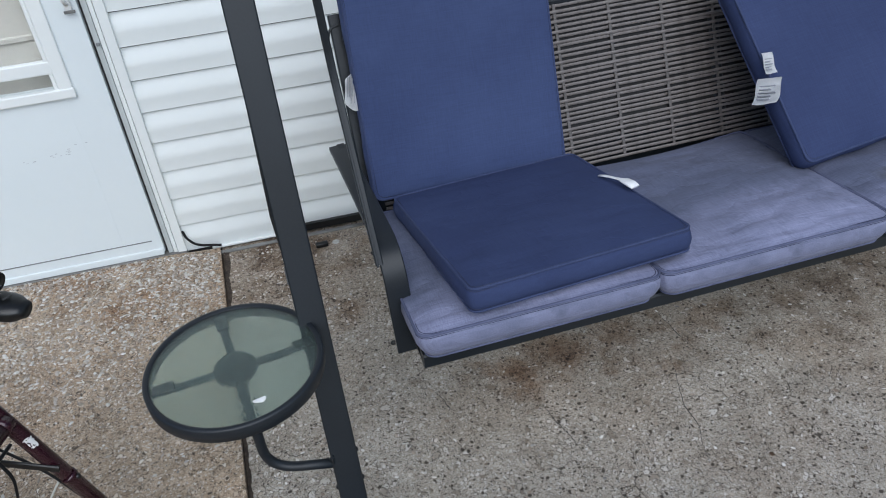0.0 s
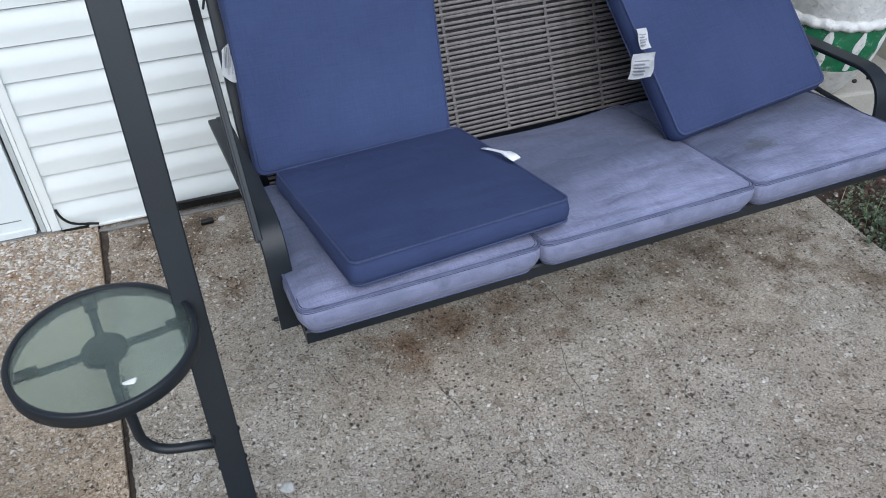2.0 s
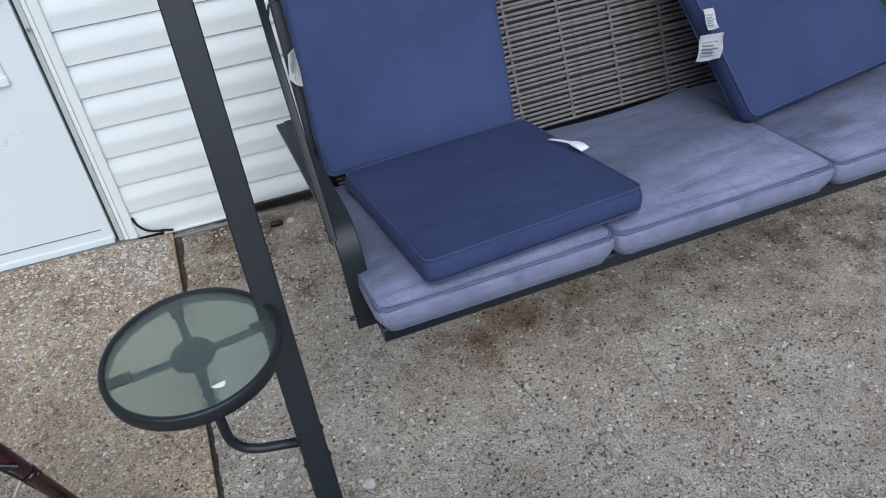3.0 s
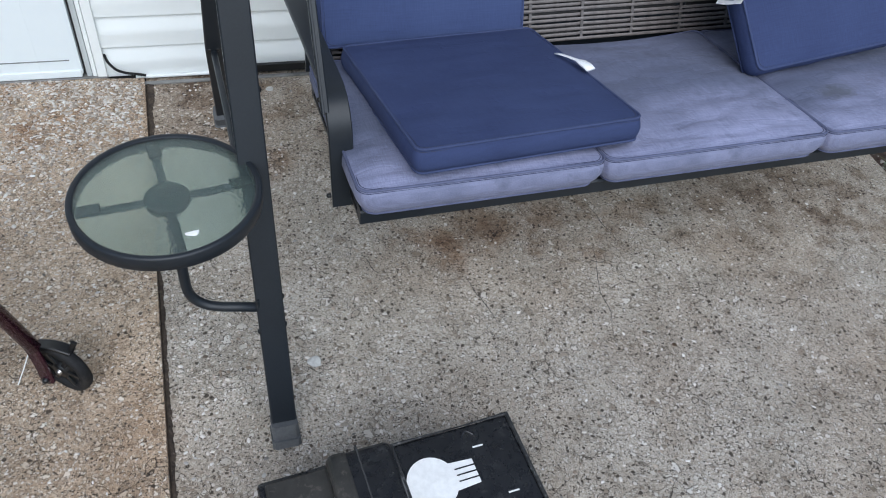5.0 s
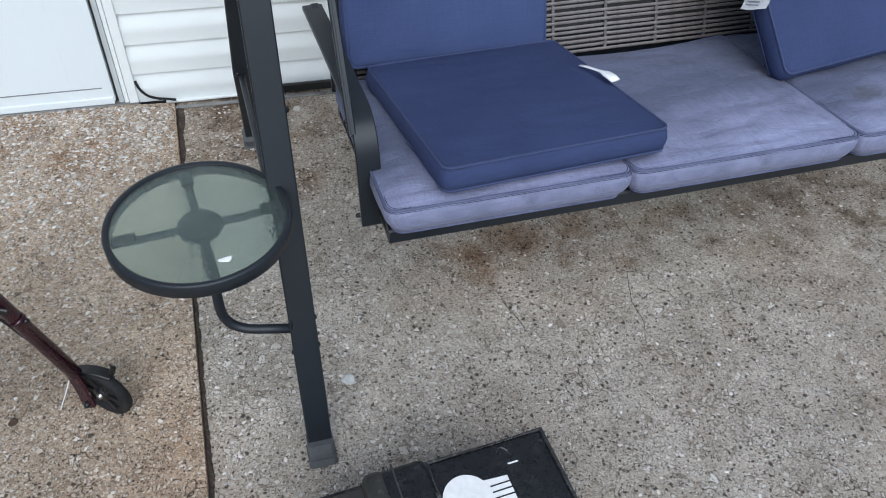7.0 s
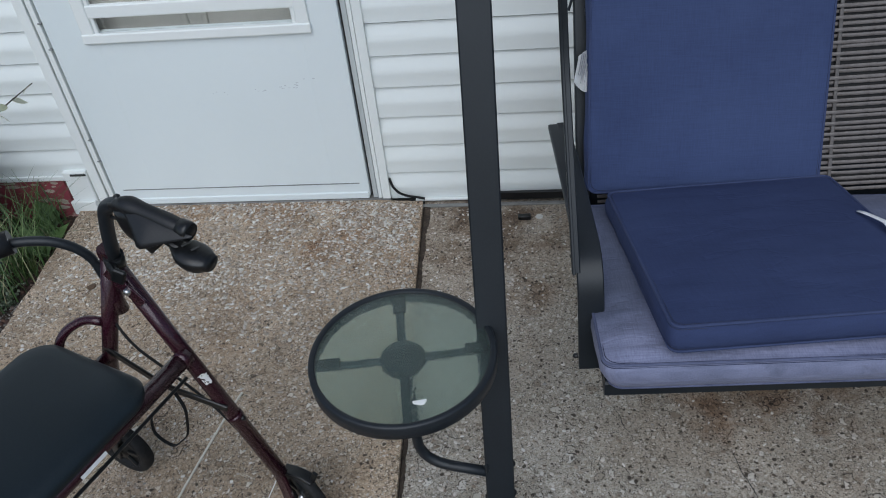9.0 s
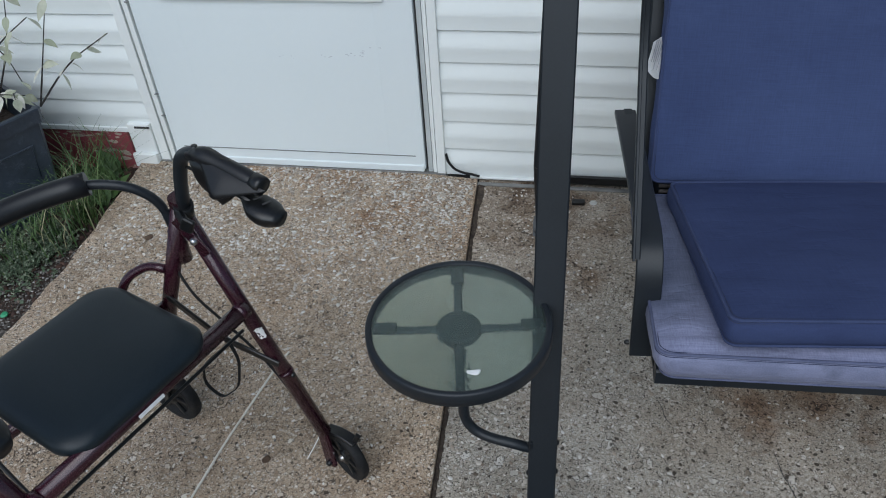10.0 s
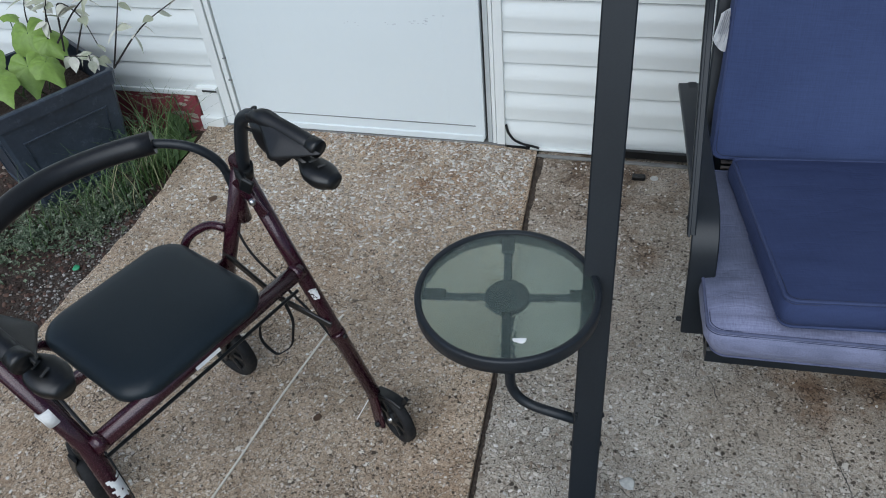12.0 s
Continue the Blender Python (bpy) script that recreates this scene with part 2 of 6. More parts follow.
M["sticker"] = worn("torn_white_sticker", (0.62, 0.62, 0.60), (0.75, 0.75, 0.73), 60, 0.6)
M["steel"] = worn("bright_steel", (0.45, 0.45, 0.45), (0.6, 0.6, 0.6), 20, 0.3, Metallic=1.0)
M["navy"] = fabric("navy_woven_fabric", (0.037, 0.054, 0.128), (0.047, 0.068, 0.153), sheen=0.0, crease=0.06, weave=0.32)
# darker copy of the navy: dimmer light on the flatter cushions, in the colour
M["navy_deep"] = fabric("shaded_navy_fabric", (0.029, 0.042, 0.105), (0.037, 0.053, 0.126), sheen=0.0, crease=0.10, weave=0.32)
M["faded"] = fabric("faded_blue_fabric", (0.098, 0.112, 0.174), (0.132, 0.146, 0.222), fade=(0.245, 0.258, 0.385), sheen=0.05, stain=(0.045, 0.053, 0.082), crease=0.20)
M["faded_stained"] = fabric("faded_blue_fabric_with_stain", (0.098, 0.112, 0.174), (0.132, 0.146, 0.222), fade=(0.245, 0.258, 0.385), sheen=0.05, stain=(0.045, 0.053, 0.082), spot=(-0.12, -0.23, 0), crease=0.20)
# dark tone for the shade in the crease beside the piping
M["thread"] = worn("dark_seam_shade", (0.018, 0.024, 0.055), (0.03, 0.038, 0.08), 20, 0.9)
# blue piping, darkened to carry its own shadow line
M["faded_pipe"] = worn("shaded_blue_piping", (0.060, 0.070, 0.125), (0.105, 0.118, 0.20), 20, 0.85, 300, 0.4, 0.0005)
M["navy_pipe"] = worn("navy_piping", (0.026, 0.040, 0.100), (0.036, 0.052, 0.125), 20, 0.85, 300, 0.4, 0.0005)
M["wicker_rod"] = worn("grey_brown_wicker_rod", (0.075, 0.066, 0.062), (0.14, 0.126, 0.12), 60, 0.55, 160, 0.5, 0.001, dirt=(0.03, 0.027, 0.026))
M["wicker"] = worn("grey_brown_wicker", (0.110, 0.095, 0.088), (0.178, 0.158, 0.150), 25, 0.5, 160, 0.5, 0.001, dirt=(0.06, 0.054, 0.052))
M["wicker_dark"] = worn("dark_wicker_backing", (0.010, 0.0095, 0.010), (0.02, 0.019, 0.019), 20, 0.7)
M["planter"] = worn("dark_slate_blue_plastic", (0.022, 0.030, 0.043), (0.040, 0.053, 0.074), 9, 0.42, 60, 0.5, 0.002, dirt=(0.080, 0.100, 0.130))
M["ceramic_white"] = worn("worn_white_glaze", (0.50, 0.50, 0.48), (0.68, 0.68, 0.66), 16, 0.5, 50, 0.9, 0.006, dirt=(0.26, 0.25, 0.22))
M["ceramic_green"] = worn("green_glaze", (0.005, 0.09, 0.035), (0.015, 0.17, 0.075), 14, 0.4, 60, 0.6, 0.004, dirt=(0.35, 0.38, 0.33))
M["beige"] = worn("beige_stucco", (0.30, 0.285, 0.25), (0.38, 0.36, 0.32), 6, 0.85, 120, 0.4, 0.002)
M["box_black"] = worn("glossy_black_toolbox", (0.005, 0.0055, 0.007), (0.011, 0.0115, 0.013), 9, 0.28, 60, 0.25, 0.001, dirt=(0.05, 0.05, 0.05))
M["box_edge"] = worn("scuffed_black_edge", (0.012, 0.012, 0.013), (0.03, 0.03, 0.03), 45, 0.5, 120, 0.4, 0.001, dirt=(0.22, 0.22, 0.21))
M["box_camo"] = worn("dark_camouflage_plastic", (0.016, 0.016, 0.014), (0.040, 0.037, 0.032), 13, 0.38, 60, 0.2, 0.001, dirt=(0.13, 0.115, 0.095))
M["soil"] = worn("dark_mulch_soil", (0.022, 0.014, 0.010), (0.055, 0.036, 0.026), 14, 0.95, 90, 1.0, 0.012, dirt=(0.11, 0.09, 0.075))
M["stem"] = worn("dry_dark_stem", (0.014, 0.012, 0.012), (0.035, 0.03, 0.028), 30, 0.8)
M["brown_leaf"] = worn("dead_leaf", (0.06, 0.035, 0.02), (0.10, 0.06, 0.035), 40, 0.8)
M["leafgreen_bit"] = worn("green_plastic_bit", (0.03, 0.25, 0.12), (0.05, 0.32, 0.16), 40, 0.4)


def leaf_material(name, stops, rough=0.55, trans=0.25):
    t = Tree(name)
    g = t.node("ShaderNodeNewGeometry")
    v = t.coords()
    col = t.ramp(g.outputs["Random Per Island"], stops)
    f = t.noise(v, 60, 3)
    col = t.mix(0.4, col, t.mix(1.0, col, t.ramp(f, [(0.3, (0.6, 0.6, 0.6)), (0.7, (1.3, 1.3, 1.3))]), "MULTIPLY"))
    return t.finish(col, rough, t.bump(f, 0.2, 0.001), Transmission_Weight=0.0, Subsurface_Weight=0.0)


M["grass"] = leaf_material("grass_blades", [(0.0, (0.032, 0.07, 0.020)), (0.5, (0.065, 0.125, 0.036)), (0.80, (0.12, 0.18, 0.06)), (0.9, (0.17, 0.22, 0.09)), (1.0, (0.32, 0.29, 0.18))])
M["weed"] = leaf_material("weed_leaves", [(0.0, (0.045, 0.075, 0.038)), (0.6, (0.095, 0.135, 0.075)), (1.0, (0.26, 0.29, 0.21))])
M["broad"] = leaf_material("broad_leaves", [(0.0, (0.040, 0.115, 0.036)), (0.55, (0.075, 0.185, 0.045)), (0.8, (0.14, 0.25, 0.05)), (1.0, (0.24, 0.33, 0.06))])
M["pale"] = leaf_material("pale_leaves", [(0.0, (0.30, 0.33, 0.22)), (0.6, (0.45, 0.46, 0.36)), (1.0, (0.58, 0.57, 0.50))])
M["pebble"] = leaf_material("pebbles", [(0.0, (0.088, 0.066, 0.048)), (0.15, (0.264, 0.207, 0.158)), (0.4, (0.440, 0.370, 0.299)), (0.7, (0.581, 0.528, 0.466)), (0.92, (0.704, 0.678, 0.634)), (1.0, (0.062, 0.053, 0.046))], 0.8)
M["chip"] = leaf_material("pale_stone_chips", [(0.0, (0.194, 0.154, 0.114)), (0.35, (0.370, 0.317, 0.264)), (0.7, (0.493, 0.458, 0.405)), (0.9, (0.598, 0.581, 0.537)), (1.0, (0.704, 0.695, 0.669))], 0.75)
M["gravel"] = leaf_material("grey_gravel", [(0.0, (0.035, 0.030, 0.026)), (0.4, (0.095, 0.085, 0.075)), (0.8, (0.20, 0.185, 0.17)), (1.0, (0.42, 0.40, 0.38))], 0.8)
M["mulch"] = leaf_material("mulch_chips", [(0.0, (0.022, 0.012, 0.009)), (0.6, (0.075, 0.038, 0.027)), (0.9, (0.13, 0.078, 0.058)), (1.0, (0.26, 0.23, 0.20))], 0.9)

t_, c_, h_, v_ = concrete("grey_aggregate_concrete", [(0.239, 0.198, 0.151), (0.395, 0.353, 0.294), (0.487, 0.449, 0.388), (0.561, 0.524, 0.464), (0.618, 0.586, 0.531), (0.690, 0.664, 0.615)], (0.055, 0.043, 0.033), (0.74, 0.60, 0.48), 0.5, 0.20,
                          [((0.84, -0.735, 0), 0.11, (0.60, 0.44, 0.32)), ((0.96, -0.70, 0), 0.17, (0.60, 0.46, 0.35)), ((1.13, -0.67, 0), 0.18, (0.58, 0.46, 0.37)), ((1.36, -0.66, 0), 0.16, (0.62, 0.52, 0.43)), ((1.68, -0.61, 0), 0.26, (0.48, 0.40, 0.33)), ((1.95, -0.52, 0), 0.22, (0.50, 0.42, 0.35)), ((2.14, -0.74, 0), 0.20, (0.46, 0.37, 0.29)), ((2.30, -1.02, 0), 0.20, (0.50, 0.41, 0.33)), ((0.40, -0.48, 0), 0.11, (0.66, 0.55, 0.46)), ((0.25, -0.12, 0), 0.30, (0.50, 0.38, 0.28)), ((0.20, -0.03, 0), 0.14, (0.40, 0.31, 0.24))], 78.0)
M["patio"] = t_.finish(c_, 0.9, t_.bump(h_, 1.0, 0.004))
t_, c_, h_, v_ = concrete("brown_aggregate_concrete", [(0.302, 0.216, 0.146), (0.440, 0.334, 0.235), (0.544, 0.432, 0.319), (0.632, 0.536, 0.425), (0.728, 0.652, 0.550), (0.790, 0.756, 0.680)], (0.06, 0.044, 0.032), (0.76, 0.60, 0.47), 0.45, 0.40, [((-0.42, -0.10, 0.02), 0.22, (0.70, 0.54, 0.42)), ((-0.20, -0.22, 0.02), 0.16, (0.74, 0.58, 0.46)), ((-0.75, -0.16, 0.02), 0.16, (0.74, 0.60, 0.48))], 80.0, 1.5)
M["walk"] = t_.finish(c_, 0.9, t_.bump(h_, 1.0, 0.004))

tg = Tree("rain_glass")
vg = tg.coords()
drops = tg.voronoi(vg, 130)
smear = tg.noise(tg.coords((14, 34, 14)), 1.0, 5, 0.7)
M["glass"] = tg.finish((0.60, 0.77, 0.725), tg.ramp(smear, [(0.46, (0.015, 0.015, 0.015)), (0.64, (0.16, 0.16, 0.16))]), tg.bump(tg.math("ADD", tg.noise(vg, 55, 4, 0.7), tg.ramp(drops.outputs["Distance"], [(0.2, (1, 1, 1)), (0.5, (0, 0, 0))])), 0.22, 0.0010), Transmission_Weight=0.96, IOR=1.45)
tw = Tree("window_glass")
M["window"] = tw.finish((0.9, 0.92, 0.92), 0.03, None, Transmission_Weight=1.0, IOR=1.45)

# ---- mesh tools ----
def part(name, bm, material, parent=None, label="", smooth=False, m=None):
    """Links a bmesh as one mesh object, under a thing or a part."""
    me = bpy.data.meshes.new(name)
    bm.to_mesh(me)
    bm.free()
    for one in material if isinstance(material, (list, tuple)) else (material,):
        me.materials.append(one)
    if smooth:
        for p in me.polygons:
            p.use_smooth = True
    if smooth == "auto":
        me.set_sharp_from_angle(angle=radians(32))
    ob = new(name, me)
    if parent is not None:
        ob.parent = parent
    if m is not None:
        ob.matrix_basis = m
    if label:
        ob["label"] = label
    return ob


def share(name, ob, parent, m, label=""):
    """Another object on the same mesh."""
    o = new(name, ob.data)
    o.parent = parent
    o.matrix_basis = m
    if label:
        o["label"] = label
    return o


def thing(name, m, label, category, group="", kind=""):
    ob = new(name)
    ob.empty_display_size = 0.1
    ob.matrix_basis = m
    return tagged(ob, label, category, group, kind)


def box(bm, a, b, bevel=0.0, seg=2, mat=0):
    """An axis-aligned box between two corners, with rounded edges."""
    a, b = Vector(a), Vector(b)
    lo = Vector(map(min, a, b))
    hi = Vector(map(max, a, b))
    made = bmesh.ops.create_cube(bm, size=1.0, matrix=Matrix.Translation((lo + hi) / 2) @ Matrix.Diagonal((*(hi - lo), 1)))
    verts = made["verts"]
    faces = list({f for v in verts for f in v.link_faces})
    for f in faces:
        f.material_index = mat
    if bevel:
        edges = list({e for v in verts for e in v.link_edges})
        bmesh.ops.bevel(bm, geom=edges, offset=bevel, segments=seg, affect="EDGES", profile=0.5)
    return bm


def boxed(a, b, bevel=0.0, seg=2):
    return box(bmesh.new(), a, b, bevel, seg)


def fillet(pts, r, n=8):
    """A polyline with its inner corners rounded."""
    pts = [Vector(p) for p in pts]
    out = [pts[0]]
    for a, b, c in zip(pts, pts[1:], pts[2:]):
        d1, d2 = (a - b), (c - b)
        k = min(r, d1.length * 0.49, d2.length * 0.49)
        p, q = b + d1.normalized() * k, b + d2.normalized() * k
        for i in range(n + 1):
            s = i / n
            out.append(p * (1 - s) ** 2 + b * 2 * s * (1 - s) + q * s * s)
    out.append(pts[-1])
    return out


def ring(r, n=10):
    return [(r * math.cos(2 * math.pi * i / n), r * math.sin(2 * math.pi * i / n)) for i in range(n)]


def rect(w, h, r=0.004):
    """A rectangle with cut corners, as a profile."""
    w, h = w / 2, h / 2
    return [(w - r, -h), (w, -h + r), (w, h - r), (w - r, h), (-w + r, h), (-w, h - r), (-w, -h + r), (-w + r, -h)]


def sweep(bm, pts, profile, up=(0, 0, 1), closed=False, scale=None, mat=0):
    """Carries a profile along a polyline; up is the direction of the profile's second axis."""
    pts = [Vector(p) for p in pts]
    n = len(pts)
    up = Vector(up).normalized()
    rows = []
    side_prev = None
    for i, p in enumerate(pts):
        a = pts[(i - 1) % n] if (closed or i > 0) else p
        b = pts[(i + 1) % n] if (closed or i < n - 1) else p
        t = (b - a).normalized()
        side = t.cross(up)
        if side.length < 0.2:
            side = side_prev if side_prev is not None else t.orthogonal()
        side = (side - t * side.dot(t)).normalized()
        if side_prev is not None and side.dot(side_prev) < 0:
            side = -side
        side_prev = side
        top = side.cross(t)
        k = scale(i / (n - 1)) if scale else 1.0
        rows.append([bm.verts.new(p + side * x * k + top * y * k) for x, y in profile])
    m = len(profile)
    for i in range(n if closed else n - 1):
        r1, r2 = rows[i], rows[(i + 1) % n]
        for j in range(m):
            f = bm.faces.new((r1[j], r1[(j + 1) % m], r2[(j + 1) % m], r2[j]))
            f.smooth = m > 8
            f.material_index = mat
    if not closed:
        for r in (rows[0], rows[-1]):
            bm.faces.new(r if r is rows[-1] else r[::-1]).material_index = mat
    bmesh.ops.recalc_face_normals(bm, faces=bm.faces)
    return bm


def tube(pts, r, n=10, r_fillet=0.0, closed=False, up=(0, 0, 1)):
    return sweep(bmesh.new(), fillet(pts, r_fillet) if r_fillet else pts, ring(r, n), up, closed)


def bar(pts, w, h, r=0.003, r_fillet=0.0, up=(0, 0, 1)):
    return sweep(bmesh.new(), fillet(pts, r_fillet) if r_fillet else pts, rect(w, h, r), up)


def lathe(profile, n=32, cap=False, bm=None, mat=0):
    """Turns (radius, height) pairs round z."""
    bm = bm or bmesh.new()
    rows = [[bm.verts.new((r * math.cos(2 * math.pi * i / n), r * math.sin(2 * math.pi * i / n), z)) for i in range(n)] for r, z in profile]
    for a, b in zip(rows, rows[1:]):
        for i in range(n):
            f = bm.faces.new((a[i], a[(i + 1) % n], b[(i + 1) % n], b[i]))
            f.smooth = True
            f.material_index = mat
    if cap:
        bm.faces.new(rows[0][::-1])
        bm.faces.new(rows[-1])
    bmesh.ops.recalc_face_normals(bm, faces=bm.faces)
    return bm


def move(bm, m):
    bmesh.ops.transform(bm, matrix=m, verts=bm.verts)
    return bm


def bolt(parent, place, axis="x", r=0.006, name="bolt", mat=None):
    """A domed bolt head that looks along an axis."""
    bm = lathe([(0.0001, 0.0055), (r * 0.6, 0.005), (r, 0.002), (r, -0.004)], 10)
    turn = {"x": pose(0, 0, 0, 0, 90, 0), "-x": pose(0, 0, 0, 0, -90, 0), "y": pose(0, 0, 0, -90, 0, 0), "-y": pose(0, 0, 0, 90, 0, 0), "z": Matrix()}[axis]
    return part(name, bm, mat or M["black_plastic"], parent, m=Matrix.Translation(place) @ turn)

# ---- ground, slabs ----
SLAB = 0.02
JOINT_X0, JOINT_SLOPE = 0.004, 0.148   # the joint runs from the wall, x grows as y falls


def joint_x(y):
    return JOINT_X0 - JOINT_SLOPE * y


def slab(name, outline, top, depth, material, chips=0.0, seed=1):
    """A poured slab: a dense top with slightly broken edges, and sides."""
    rnd = random.Random(seed)
    bm = bmesh.new()
    ring_ = []
    n = len(outline)
    for i in range(n):
        a, b = Vector(outline[i]), Vector(outline[(i + 1) % n])
        steps = max(1, int((b - a).length / 0.025)) if (b - a).length < 4 else 8
        inward = Vector((-(b - a).y, (b - a).x)).normalized()
        for s in range(steps):
            p = a.lerp(b, s / steps)
            k = chips * (noise.noise((p.x * 9, p.y * 9, seed)) + 0.6 * noise.noise((p.x * 40, p.y * 40, seed + 3)))
            ring_.append(p + inward * (k + rnd.uniform(-0.2, 0.2) * chips))
    top_v = [bm.verts.new((p.x, p.y, top)) for p in ring_]
    low = [bm.verts.new((p.x, p.y, top - depth)) for p in ring_]
    bm.faces.new(top_v)
    m = len(ring_)
    for i in range(m):
        bm.faces.new((low[i], low[(i + 1) % m], top_v[(i + 1) % m], top_v[i]))
    bmesh.ops.recalc_face_normals(bm, faces=bm.faces)
    return part(name, bm, material)


bm = bmesh.new()
bmesh.ops.create_grid(bm, x_segments=2, y_segments=2, size=300)
ground = part("ground", bm, M["soil"], m=pose(0, 0, -0.03))
tagged(ground, "dark brown soil and mulch beside the concrete slabs", "ground", kind="structure")

patio = slab("pavement", [(joint_x(0.004) + 0.004, 0.004), (joint_x(-6) + 0.004, -6), (6.0, -6), (3.4, -2.6), (2.30, -0.75), (2.2, 0.28)], 0.0, 0.12, M["patio"], 0.004, 5)
tagged(patio, "grey weathered exposed-aggregate concrete patio with brown stains", "patio", kind="structure")
walkway = slab("pavement", [(-1.17, -0.03), (-1.085, -0.66), (-1.06, -1.3), (-1.0, -6), (joint_x(-6), -6), (joint_x(-0.03), -0.03)][::1], SLAB, 0.12, M["walk"], 0.009, 9)
tagged(walkway, "brown exposed-aggregate concrete walkway slab before the door", "walkway", kind="structure")


# brown dirt that fills the joint and lies along the lower side of the step; its dark tone holds the step's shadow too
rnd = random.Random(12)
verts, faces = [], []
n = 420
for i in range(n + 1):
    y = -0.03 - 2.6 * i / n
    near_ = math.exp(-(-y) / 0.22)
    w = 0.010 + 0.020 * near_ + 0.006 * noise.noise((y * 14, 3, 0)) + rnd.uniform(-0.002, 0.002)
    x = joint_x(y)
    verts += [(x - 0.010, y, -0.004), (x + 0.3 * w, y, 0.005 + 0.003 * noise.noise((y * 60, 1, 0))), (x + max(0.003, w), y, 0.0012)]
for i in range(n):
    for k in range(2):
        a = i * 3 + k
        faces.append((a, a + 1, a + 4, a + 3))
me = bpy.data.meshes.new("joint_dirt_and_shade")
me.from_pydata(verts, [], faces)
me.materials.append(M["joint_dirt_and_shade"])
tagged(new("joint_dirt_and_shade", me), "brown dirt packed in the joint between two slabs, darkened as the step's shadow", "dirt", kind="stuff")


def pebbles(name, count, area, top, sizes, seed, material, label, category, weight=None, flat=0.35, sink=0.3, slim=(0.5, 0.95), skew=2.2):
    """Small stones half sunk in a slab, joined into one mesh."""
    rnd = random.Random(seed)
    verts, faces = [], []
    oct_ = [(1, 0, 0), (0.6, 0.75, 0), (-0.2, 1, 0), (-0.9, 0.5, 0), (-0.95, -0.4, 0), (-0.1, -1, 0), (0.7, -0.7, 0)]
    done = 0
    tries = 0
    while done < count and tries < count * 30:
        tries += 1
        x, y = rnd.uniform(area[0], area[1]), rnd.uniform(area[2], area[3])
        if weight and rnd.random() > weight(x, y):
            continue
        r = sizes[0] + (sizes[1] - sizes[0]) * rnd.random() ** skew
        a, sx, sy = rnd.uniform(0, 6.28), r, r * rnd.uniform(*slim)
        base = len(verts)
        ca, sa = math.cos(a), math.sin(a)
        for ringk, zk in ((1.0, 0.0), (0.62, 1.0)):
            for px, py, _ in oct_:
                px, py = px * sx * ringk * rnd.uniform(0.85, 1.15), py * sy * ringk * rnd.uniform(0.85, 1.15)
                verts.append((x + px * ca - py * sa, y + px * sa + py * ca, top - r * flat * sink + zk * r * flat * rnd.uniform(0.7, 1.0)))
        n = len(oct_)
        for i in range(n):
            faces.append((base + i, base + (i + 1) % n, base + n + (i + 1) % n, base + n + i))
        faces.append(tuple(base + n + i for i in range(n)))
        done += 1
    me = bpy.data.meshes.new(name)
    me.from_pydata(verts, [], faces)
    me.materials.append(material)
    for p in me.polygons:
        p.use_smooth = True
    return tagged(new(name, me), label, category, kind="stuff")


def on_walk(x, y):
    if x > joint_x(y) - 0.012 or x < -1.06 or y > -0.045:
        return 0.0
    near = max(0.0, 1 - (-y) / 1.0)
    patch = 0.5 + 0.9 * noise.noise((x * 3, y * 3, 2.0))
    return min(1.0, 0.16 + 0.9 * near * max(0.15, patch))


def on_patio(x, y):
    if x < joint_x(y) + 0.02 or x > 2.15 or y > -0.05 + 0.10 * x:
        return 0.0
    left = max(0.0, 1 - (x - joint_x(y)) / 0.55)
    return min(1.0, 0.12 + 0.7 * left)


# ---- the house wall ----
TOP = 2.7
COURSE = 0.1003
# the wall and all that is fixed to it is laid out along x and then turned into its true direction
HOUSE = pose(-0.098, -0.014, 0, 0, 0, 6.0) @ pose(0.098, 0.014, 0)
DOOR_L = -1.095       # outer edge of the door trim on the hinge side
wall = thing("wall_north", Matrix(), "white vinyl-sided house wall with horizontal laps", "wall", kind="structure")


def lap(x0, x1):
    """One course of lapped siding: a drip edge, a flat face and a hollow above it."""
    prof = [(0.004, -0.001), (-0.0142, -0.0006), (-0.0143, 0.002), (-0.0145, 0.014), (-0.0152, 0.026), (-0.0162, 0.035), (-0.0168, 0.042), (-0.0166, 0.048), (-0.0155, 0.055), (-0.0135, 0.064), (-0.0108, 0.074), (-0.0082, 0.084), (-0.0064, 0.092), (-0.0056, 0.0950), (-0.0020, 0.0975), (0.0, COURSE + 0.004), (0.004, COURSE + 0.004)]
    bm = bmesh.new()
    n = max(2, int((x1 - x0) / 0.25))
    rows = []
    for i in range(n + 1):
        x = x0 + (x1 - x0) * i / n
        rows.append([bm.verts.new((x, y + 0.0006 * noise.noise((x * 2.3, z * 30, 1)), z + 0.0008 * noise.noise((x * 1.7, 5, 0)))) for y, z in prof])
    for a, b in zip(rows, rows[1:]):
        for j in range(len(prof) - 1):
            # underside and notch are coloured grey as the shadow line below the lap
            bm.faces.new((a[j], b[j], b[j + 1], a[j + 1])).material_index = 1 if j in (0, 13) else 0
    bm.faces.new(rows[0])
    bm.faces.new(rows[-1][::-1])
    bmesh.ops.recalc_face_normals(bm, faces=bm.faces)
    return bm


def run_of_siding(x0, x1, z0, z1):
    first = None
    z = z0
    while z < z1:
        if first is None:
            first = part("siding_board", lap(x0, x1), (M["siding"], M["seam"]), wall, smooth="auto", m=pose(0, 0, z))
        else:
            share("siding_board", first, wall, pose(0, 0, z))
        z += COURSE


